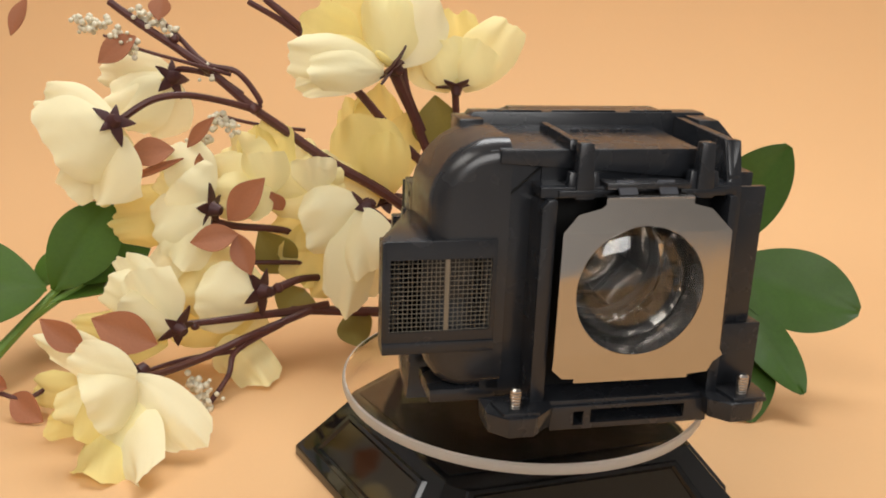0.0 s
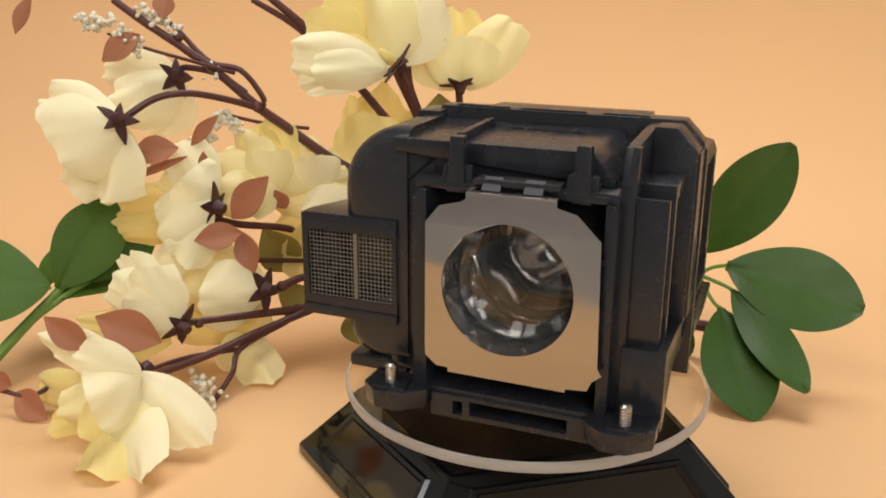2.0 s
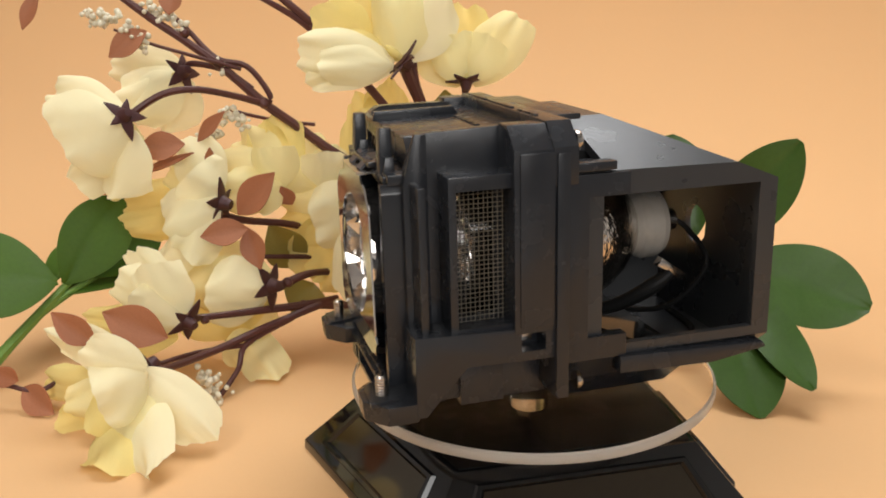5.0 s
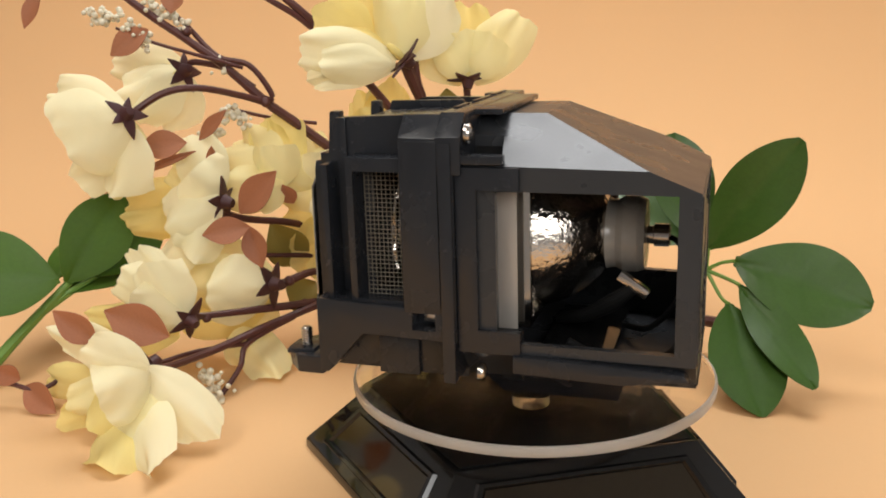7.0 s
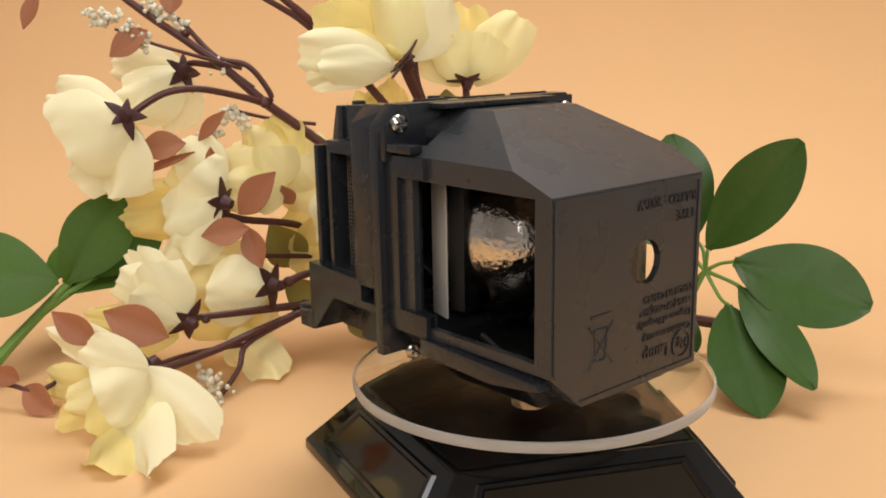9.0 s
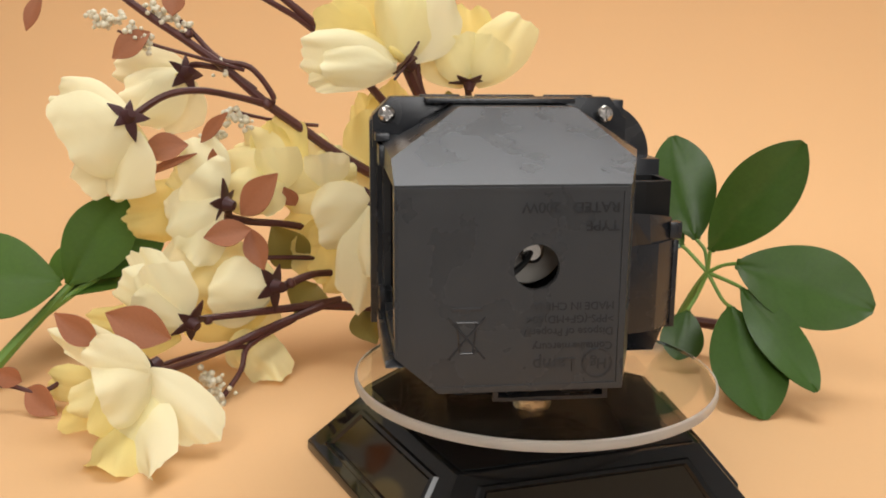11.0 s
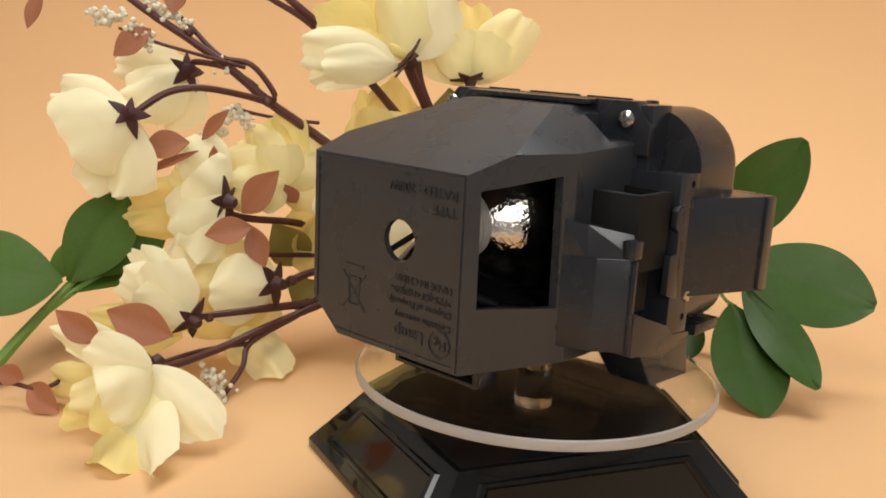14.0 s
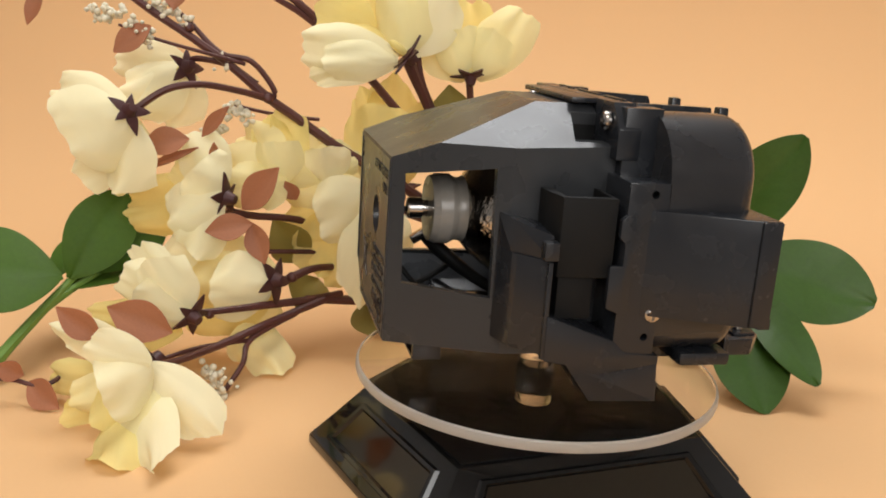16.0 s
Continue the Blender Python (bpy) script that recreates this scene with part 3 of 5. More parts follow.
        part("facet_ring", facets, ml, unit, "bright faceted ring of moulded reflector glass", 0)
    ins = [(29.0, -8.0), (28.4, -2.0), (27.2, 4.0), (25.3, 10.0), (22.6, 16.0), (19.0, 21.0), (14.8, 25.5), (10.5, 29.0), (6.0, 31.5)]
    outr = [(r + 1.4, v + 1.0) for r, v in reversed(ins)]
    refl = part("reflector", lathe(ins + outr, 56, c, "v", closed=True), SMOKY, unit, "curved glass reflector with dark mirror coating")
    bowl = [(18.5, -14.0), (18.3, -6.0), (17.4, 2.0), (15.8, 9.0), (13.4, 15.0), (10.2, 20.0), (6.6, 23.5), (3.0, 25.5)]
    bowl = lathe([(r, v) for r, v in bowl] + [(r + 0.4, v + 0.3) for r, v in reversed(bowl)], 64, (0, 0, 0), "v", closed=True)
    for v in bowl.verts:
        a4 = math.atan2(v.co.z, v.co.x)
        k = 1 + 0.07 * math.cos(4 * a4 + 0.6) * min(1.0, max(0.0, (v.co.y + 0.014) / 0.02))
        v.co.x, v.co.z = v.co.x * k + c[0] * MM, v.co.z * k + c[2] * MM
    part("mirror", bowl, MIRROR, refl, "bright lobed mirror bowl inside", 60)
    part("bowl_lip", lathe([(18.2, -15.5), (19.4, -15.5), (19.8, -14.0), (18.2, -13.6)], 64, c, "v", closed=True), STEEL, refl)
    part("mirror_rim", lathe([(18.5, -14.0), (27.0, -9.0), (27.0, -8.4), (18.5, -13.2)], 64, c, "v", closed=True), CHAMBER, refl, "", 60)
    part("neck", lathe([(15.6, 25), (13.8, 27.5), (12.6, 30.5), (12.6, 32.5), (13.6, 34.2), (14.0, 35), (14.0, 40), (12.8, 42.6), (0, 43)], 48, c, "v"), CERAMIC, unit, "pale ceramic reflector neck")
    part("terminal", lathe([(3.2, 42.5), (3.2, 45), (4.2, 45.3), (4.2, 50.5), (3.0, 51), (0, 51)], 24, c, "v"), STEEL, unit, "silver terminal stud")
    part("burner", lathe([(0, -34), (1.2, -33), (1.8, -20), (4.5, -12), (5.2, -6), (4.5, 0), (2.0, 8), (1.8, 30), (0, 31)], 24, c, "v"), LENS, unit, "quartz arc tube")
    part("burner_mount", lathe([(0, 17.5), (9.6, 17.5), (9.6, 18.6), (0, 18.6)], 32, c, "v"), STEEL, refl, "bright burner mount at the bottom of the bowl")
    for k in range(5):
        q = k * 2 * math.pi / 5 + 0.4
        part("mount_lug", lathe([(0, 15.4), (1.5, 15.6), (2.3, 16.6), (2.4, 17.6), (0, 17.6)], 14, (c[0] + 6 * math.cos(q), 0, c[2] + 6 * math.sin(q)), "v"), MIRROR, refl, "", 60)
    for k in range(26):
        q = k * 2 * math.pi / 26
        tooth = hull([(19.0, -54, -1.5), (19.0, -54, 1.5), (22.2, -56.5, -2.0), (22.2, -56.5, 2.0), (22.2, -51, -2.0), (22.2, -51, 2.0), (20.0, -51, -1.2), (20.0, -51, 1.2)])
        bmesh.ops.transform(tooth, matrix=Matrix.Translation(Vector((c[0], 0, c[2])) * MM) @ Matrix.Rotation(q, 4, "Y"), verts=tooth.verts)
        part("glass_tooth", tooth, PIANO, unit, "", 0)
    part("burner_seal", lathe([(0, 20), (2.6, 20), (3.2, 26), (0, 26)], 24, c, "v"), DARK, unit)
    part("lead_wire", tube([(0.0144, 0.049, -0.0049), (0.018, 0.055, -0.008), (0.03, 0.057, -0.02), (0.022, 0.045, -0.038), (0.0, 0.03, -0.044)], 0.0011), DARK, unit)
    part("lead_wire", tube([(0.05, 0.02, -0.035), (0.045, 0.035, -0.043), (0.03, 0.052, -0.045), (0.0, 0.056, -0.046)], 0.0013), DARK, unit)
    part("contact_tab", hull([(30, 34, -17), (34, 34, -17), (30, 44, -24), (34, 44, -24), (30, 36, -14), (34, 36, -14), (30, 46, -21), (34, 46, -21)], 0.6), STEEL, unit, "bent silver contact tab")
    part("cable_boot", tube([(0.033, 0.040, -0.020), (0.031, 0.033, -0.026), (0.024, 0.022, -0.034), (0.012, 0.010, -0.040)], [0.0022, 0.0032, 0.0026, 0.0018], 14), DARK, unit, "black rubber cable boot")
    part("reflector_bracket", carve(box(-16, 45, -2, 6, -33, 20), [box(-13, 42, -5, 10, -30, 17)]), PLATE, unit, "bright steel bracket behind the plate")
    part("reflector_flange", hull([(u + a, v, w) for u, v in ((48.2, -7.8), (50.6, 2.6)) for a in (0, -0.8) for w in (-33, 19.5)], 0.1), SATIN, unit, "bright steel strip beside the reflector")
    part("inner_shield", box(-12, 42, 8, 34, -45, -42, 0.5), PIANO, unit)

    # left side: rounded air duct, screened box, connector
    arc = [(-26, 41.2)] + [(-29 - 22.5 * math.sin(q), 18.7 + 22.5 * math.cos(q)) for q in [math.pi / 2 * i / 12 for i in range(13)]]
    arc += [(-37.5 - 14 * math.cos(q), -30 - 14 * math.sin(q)) for q in [math.pi / 2 * i / 8 for i in range(9)]] + [(-26, -44)]
    duct = prism(arc, "v", -61, -27)
    rim = [e for e in duct.edges if all(v.co.y < -0.06 for v in e.verts) and not all(v.co.x > -0.027 for v in e.verts)]
    bmesh.ops.bevel(duct, geom=rim, offset=7 * MM, segments=5, profile=0.5, affect="EDGES", clamp_overlap=True)
    duct = carve(duct, [box(-62, -31.5, -75, -48, -20.8, 3.2)])
    part("air_duct", duct, PLASTIC_GLOSS, unit, "smooth rounded black air duct", 50)
    part("duct_neck", box(-33, -26, -60, -18, -44, 38, 0.6), PLASTIC, unit)
    plan = [(-50.8, -19.5), (-66, -56.5), (-66, -62.4), (-29.5, -62.4), (-29.5, -21)]
    part("inlet_box", carve(hull([(u, v, w) for u, v in plan for w in (-28, 9.6)], 0.5), [box(-64.2, -31, -70, -60, -21, 3.4), hull([(u, v, w) for u, v in ((-49, -28), (-62, -57), (-64, -61), (-32, -61), (-32, -28)) for w in (-26.5, 8)])]), PLASTIC, unit)
    for du, dv, w, r in ((-55.3, -32.5, -9.0, 3.9), (-53.4, -28, -17.0, 4.1)):
        ring = lathe([(r, -0.2), (r, 0.35), (r - 0.5, 0.35), (r - 0.5, -0.2)], 28, (0, 0, 0), "u", closed=True)
        bmesh.ops.transform(ring, matrix=Matrix.Translation(Vector((du - 0.2, dv, w)) * MM) @ Matrix.Rotation(radians(-23.6) + math.pi, 4, "Z"), verts=ring.verts)
        part("moulded_ring", ring, PLASTIC, unit)
    for k in range(9):
        part("lettering_bar", hull([(-51.6 - 0.4 * a, -24 - 1.0 * a - 0.25, 3.8 - k * 2.4 - b * 1.6) for a in (0, 1.6) for b in (0, 1)] + [(-49.6 - 0.4 * a, -24 - 1.0 * a, 3.8 - k * 2.4 - b * 1.6) for a in (0, 1.6) for b in (0, 1)]), PLASTIC, unit)
    mesh_screen(unit, -64.2, -29.6, -61.2, -21, 3.4, "v", 1.45)
    part("screen_seam", box(-46.4, -44.9, -62.0, -61.5, -20.9, 3.3), WIRE, unit)
    part("inlet_lip", box(-66.6, -29.5, -63, -58, -28.4, -24.5, 0.4), PLASTIC, unit)
    part("inlet_edge", box(-66.7, -65, -62.4, -55, -27.6, 9.2, 0.3), PLASTIC, unit)
    part("side_strip", carve(box(-51.5, -30, -28, -12.5, -42.5, 19, 0.4), [lathe([(1.4, -60), (1.4, -45)], 16, (0, -22, 15), "u"), lathe([(1.4, -60), (1.4, -45)], 16, (0, -24, -36), "u")]), PLASTIC, unit)
    part("edge_hook", prism([(-12.6, 8), (-10.5, 6), (-10.5, 0), (-12.6, -2), (-12.6, -10), (-8, -10), (-8, -25), (-12.6, -27), (-16, -27), (-16, 8)], "u", -52.5, -50, 0.3), PLASTIC, unit)
    screw(unit, (-51.5, -26, -27.2), "-u", 3.3)
    part("connector_wall", hull([(u, v, w) for u, v in ((-28, 26), (-38, 22.8), (-40.5, 21.8), (-49, 13.6), (-50, 12.5), (-28, 12.5)) for w in (-43, -9)], 0.4), PLASTIC, unit)
    part("latch_block", hull([(u, v, w) for u, v, w in ((-28, 26, 3.5), (-36.2, 22.2, 2.2), (-47.5, 12.4, -0.6), (-48.5, 11.8, -0.6), (-28, 11.8, 1), (-28, 26, -9.3), (-37, 22.6, -9.3), (-49.5, 12.4, -9.6), (-50.5, 11.8, -9.6), (-28, 11.8, -9.6))], 0.4), PLASTIC, unit)
    part("connector_latch", box(-51.8, -47, 10.4, 15.5, -8.6, -2.2, 0.5), PLASTIC, unit)
    part("column_rib", box(-51.4, -49.4, 12.0, 13.6, -44, -9.4, 0.3), PLASTIC, unit)
    part("connector", carve(hull([(u, v, w) for u, v in ((-38, 11.8), (-48.6, 9.6), (-49.8, -9.8), (-29, -9.8), (-29, 11.8)) for w in (-15, 13)], 0.4), [box(-47, -30, -8, 8, 6, 20)]), DARK, unit, "matt black plug socket")
    part("connector_leg", box(-46, -30, -5, 8, -31, -14, 0.5), DARK, unit)
    part("connector_shelf", prism([(12.5, -28.2), (-13, -37.5), (-17, -41.5), (-30.5, -43), (-30.5, -46), (-8, -50), (4, -46), (12.5, -44.5)], "u", -51.8, -31, 0.4), PLASTIC, unit)
    part("lower_foot", hull([(-51, -30.5, -43), (-31, -30.5, -43), (-51, 4, -46), (-31, 4, -46), (-52.5, -31, -60.2), (-33, -31, -60.2), (-50.8, -6.2, -60.2), (-33, -6.2, -60.2)], 0.4), PLASTIC, unit)
    part("vent_slot", hull([(u, v, w) for u in (-32.6, -30) for v, w in ((-31, 21.5), (-31, 18.5), (-24, 21.5), (-24, 18.5), (-32, 20), (-23, 20))]), DARK, unit, "dark slot in the side")
    part("duct_flange", box(-36, -27.5, -29, -15, -44, 42.5, 0.5), PLASTIC, unit)
    part("lower_duct", box(-50, -27, -60, -40, -48, -43, 1.5), PLASTIC, unit)

    # moulded writing on the back, upside down as the unit stands
    flip = Matrix(((1, 0, 0, 0), (0, 0, 1, 0), (0, -1, 0, 0), (0, 0, 0, 1)))
    for body_text, size, u, w in (("RATED : 200W", 5.0, -11.5, 12.2), ("TYPE", 5.0, -11.5, 6.2), ("MADE IN CHINA", 3.7, -11.0, -20.6), (">PPS-(GF+MD)60<", 3.7, -11.0, -25.0),
                                  ("Dispose of Properly", 3.7, -11.0, -29.4), ("Contains mercury", 3.7, -11.0, -34.4), ("Lamp", 6.6, 1.5, -40.6), ("Hg", 5.0, -9.4, -40.6)):
        text_part(rear, body_text, size, (u, 63.2, w), flip)
    part("emblem_ring", lathe([(4.6, 63.0), (4.6, 63.55), (5.1, 63.55), (5.1, 63.0)], 40, (-6.0, 0, -40.6), "v", closed=True), PLASTIC_GLOSS, rear)

    def stroke(name, a, b, r=0.35):
        part(name, tube([Vector((a[0], 63.1, a[1])) * MM, Vector((b[0], 63.1, b[1])) * MM], r * MM, 6), PLASTIC_GLOSS, rear)
    for a, b in (((32, -38), (44, -24)), ((44, -38), (32, -24)), ((34.5, -25.5), (41.5, -25.5)), ((34.8, -25.5), (35.8, -36)), ((41.2, -25.5), (40.2, -36)), ((35.8, -36), (40.2, -36))):
        stroke("bin_line", a, b)
    part("bin_bar", box(33, 43, 62.8, 63.4, -21.6, -20.6, 0.1), PLASTIC_GLOSS, rear)
    return unit


LAMP = lamp_unit()


# ---- flowers ----
def petal_mesh(length, width, cup, material, seed):
    """A cloth petal from its base at the origin along y, its face to z, broad at the far end with a ruffled edge."""
    rnd = random.Random(seed)
    bm = bmesh.new()
    nu, nv = 26, 22
    ph = [rnd.uniform(0, 6.28) for _ in range(6)]
    skew, point = rnd.uniform(-0.10, 0.10), rnd.uniform(0.0, 0.06)
    arch, roll = rnd.uniform(0.03, 0.08) * (1 if cup > 0 else -1), rnd.uniform(0.3, 1.0)
    rows = []
    for j in range(nv + 1):
        row = []
        for i in range(nu + 1):
            s = 2 * i / nu - 1
            top = 0.97 - 0.17 * abs(s) ** 3.0 + skew * s + point * max(0.0, 1 - 3 * abs(s - skew * 3)) + 0.032 * math.sin(5 * s + ph[0]) + 0.011 * math.sin(12 * s + ph[1]) + 0.004 * math.sin(27 * s + ph[2])
            t = j / nv
            body = 0.20 + 0.80 * math.sin(math.pi / 2 * min(1.0, t / 0.62)) ** 0.85
            x = 0.5 * width * s * body * (1 - 0.10 * max(0.0, t - 0.75) / 0.25) * (1 + 0.03 * math.sin(9 * t + ph[3]))
            y = length * t * top
            z = -0.5 * cup * width * s * s * body + arch * length * 4 * t * (1 - t)
            edge = max(0.0, t - 0.72) / 0.28
            z += 0.11 * length * roll * edge ** 2 * math.sin(2.2 * s + ph[4])
            z += width * (0.050 * t * t * math.sin(5.5 * s + ph[0]) + 0.018 * edge * math.sin(11 * s + ph[1]) + 0.006 * edge * math.sin(21 * s + ph[2]))
            z += 0.016 * width * t * math.sin(7 * s + 5 * t + ph[5]) + 0.012 * width * noise.noise(Vector((s * 3, t * 4, seed * 1.7)))
            row.append(bm.verts.new((x, y, z)))
        rows.append(row)
    for a, b in zip(rows, rows[1:]):
        for i in range(nu):
            bm.faces.new((a[i], a[i + 1], b[i + 1], b[i]))
    return to_mesh("petal", bm, material, 75)


def frame_along(axis, spin=0.0):
    return Vector(axis).to_track_quat("Z", "Y").to_matrix().to_4x4() @ Matrix.Rotation(spin, 4, "Z")


def rose(parent, base, tip, size, seed, petals):
    """A cloth rose: its calyx at base, opening towards tip; each petal is (base, tip, breadth, cupping, depth of yellow)."""
    rnd = random.Random(seed)
    base, tip = Vector(base), Vector(tip)
    m = Matrix.Translation(base) @ frame_along(tip - base, rnd.uniform(0, 6))
    k = size * 1000
    heart = lathe([(0.0, 0.0), (k * 0.04, k * 0.03), (k * 0.05, k * 0.12), (k * 0.04, k * 0.2), (k * 0.02, k * 0.24), (0.0, k * 0.25)], 14)
    core = part("rose", heart, PETAL_DEEP, parent, "cream yellow cloth rose", 60)
    core.matrix_local = m
    back = m.inverted()
    for i, (p, q, w, cup, deep) in enumerate(petals):
        p, q = Vector(p), Vector(q)
        y = (q - p).normalized()
        z = Vector((0.10 + rnd.uniform(-0.42, 0.42), -1.0, 0.35 + rnd.uniform(-0.4, 0.35)))
        z = (z - y * z.dot(y)).normalized()
        x = y.cross(z)
        ml = PETAL_DEEP if deep > 0.65 else PETAL_MID if deep > 0.25 else PETAL
        ob = part("petal", petal_mesh((q - p).length, w, cup, ml, seed * 31 + i), ml, core)
        ob.matrix_local = back @ Matrix(((x.x, y.x, z.x, p.x), (x.y, y.y, z.y, p.y), (x.z, y.z, z.z, p.z), (0, 0, 0, 1)))
    bm = bmesh.new()
    for i in range(5):
        a = 2 * math.pi * i / 5
        d, s = Vector((math.cos(a), math.sin(a), 0)), Vector((-math.sin(a), math.cos(a), 0))
        L = size * rnd.uniform(0.23, 0.32)
        bulge = rnd.uniform(-0.15, 0.12)
        ring = []
        for t, wd in ((0.0, 0.22), (0.3, 0.24), (0.65, 0.15), (1.0, 0.012)):
            p = d * (size * 0.05 + L * t * 0.85) + Vector((0, 0, L * (bulge * t + 0.10 * t * t) - size * 0.02))
            ring.append([bm.verts.new(p + s * wd * L), bm.verts.new(p - Vector((0, 0, 0.03 * L)) - d * 0.02 * L), bm.verts.new(p - s * wd * L)])
        for r0, r1 in zip(ring, ring[1:]):
            for q in range(2):
                bm.faces.new((r0[q], r0[q + 1], r1[q + 1], r1[q]))
    bmesh.ops.recalc_face_normals(bm, faces=bm.faces)
    bmesh.ops.solidify(bm, geom=bm.faces[:], thickness=0.0009)
    knob = lathe([(0.0, -size * 140), (size * 55, -size * 130), (size * 85, -size * 40), (size * 110, size * 5), (0.0, size * 30)], 12)
    part("calyx", join(bm, knob), CALYX, core, "dark maroon star-shaped calyx", 50).matrix_local = Matrix.Identity(4)
    return core


def leaf_mesh(length, width, bend, fold, material, seed, tip=0.9, sharp=0.62, ridge=True, veins=False):
    rnd = random.Random(seed)
    bm = bmesh.new()
    rows = []
    nv, nu = (44, 10) if veins else (12, 6)
    ph = rnd.uniform(0, 6)
    for j in range(nv + 1):
        t = j / nv
        wd = width * max(0.03, (math.sin(math.pi * t ** tip) if 0 < t < 1 else 0.03)) ** sharp
        row = []
        for i in range(nu + 1):
            s = 2 * i / nu - 1
            z = bend * length * (t * t) * -1 + fold * abs(s) * wd * 0.5 + 0.015 * length * math.sin(7 * t + ph) * s
            if veins:
                z += 0.0016 * length * math.cos(2 * math.pi * (9 * t - 1.6 * abs(s))) * min(1, 3 * abs(s)) * (1 - abs(s) ** 4)
            if i == nu // 2 and ridge:
                z -= 0.008 * length
            row.append(bm.verts.new((0.5 * wd * s, length * t, z)))
        rows.append(row)
    for a, b in zip(rows, rows[1:]):
        for i in range(nu):
            bm.faces.new((a[i], a[i + 1], b[i + 1], b[i]))
    bmesh.ops.recalc_face_normals(bm, faces=bm.faces)
    bmesh.ops.solidify(bm, geom=bm.faces[:], thickness=0.0005)
    return to_mesh("leaf", bm, material, 60)


def leaf(parent, base, tip, width, material, seed, toward=(0, -1, 0.35), bend=0.06, fold=0.15, shape=0.95, sharp=0.95, label="", name="leaf"):
    """A leaf from base to tip whose upper face looks towards a direction."""
    base, tip = Vector(base), Vector(tip)
    y = (tip - base).normalized()
    z = Vector(toward)
    z = (z - y * z.dot(y)).normalized()
    x = y.cross(z)
    L = (tip - base).length
    m = Matrix(((x.x, y.x, z.x, base.x), (x.y, y.y, z.y, base.y), (x.z, y.z, z.z, base.z), (0, 0, 0, 1)))
    ob = part(name, leaf_mesh(L, width, bend, fold, material, seed, shape, sharp, veins=material in (GREEN_LEAF, BROAD_LEAF)), material, parent, label)
    ob.matrix_local = m
    return ob


def berries(parent, points, seed, spread=0.0042, r=0.0016):
    rnd = random.Random(seed)
    bms = []
    for p in points:
        for _ in range(11):
            b = bmesh.new()
            bmesh.ops.create_icosphere(b, subdivisions=1, radius=r * rnd.uniform(0.7, 1.3))
            bmesh.ops.translate(b, verts=b.verts, vec=Vector(p) + Vector([rnd.gauss(0, spread * 0.5) for _ in range(3)]))
            bms.append(b)
    part("berry_sprig", join(*bms), BERRY, parent, "cluster of tiny cream berries", 60)["kind"] = "stuff"


def loose_petal(parent, base, tip, width, seed):
    base, y = Vector(base), (Vector(tip) - Vector(base)).normalized()
    z = Vector((0.2, -1, 0.6))
    z = (z - y * z.dot(y)).normalized()
    x = y.cross(z)
    ob = part("petal", petal_mesh((Vector(tip) - base).length, width, 0.4, PETAL, seed), PETAL, parent)
    ob.matrix_local = Matrix(((x.x, y.x, z.x, base.x), (x.y, y.y, z.y, base.y), (x.z, y.z, z.z, base.z), (0, 0, 0, 1)))


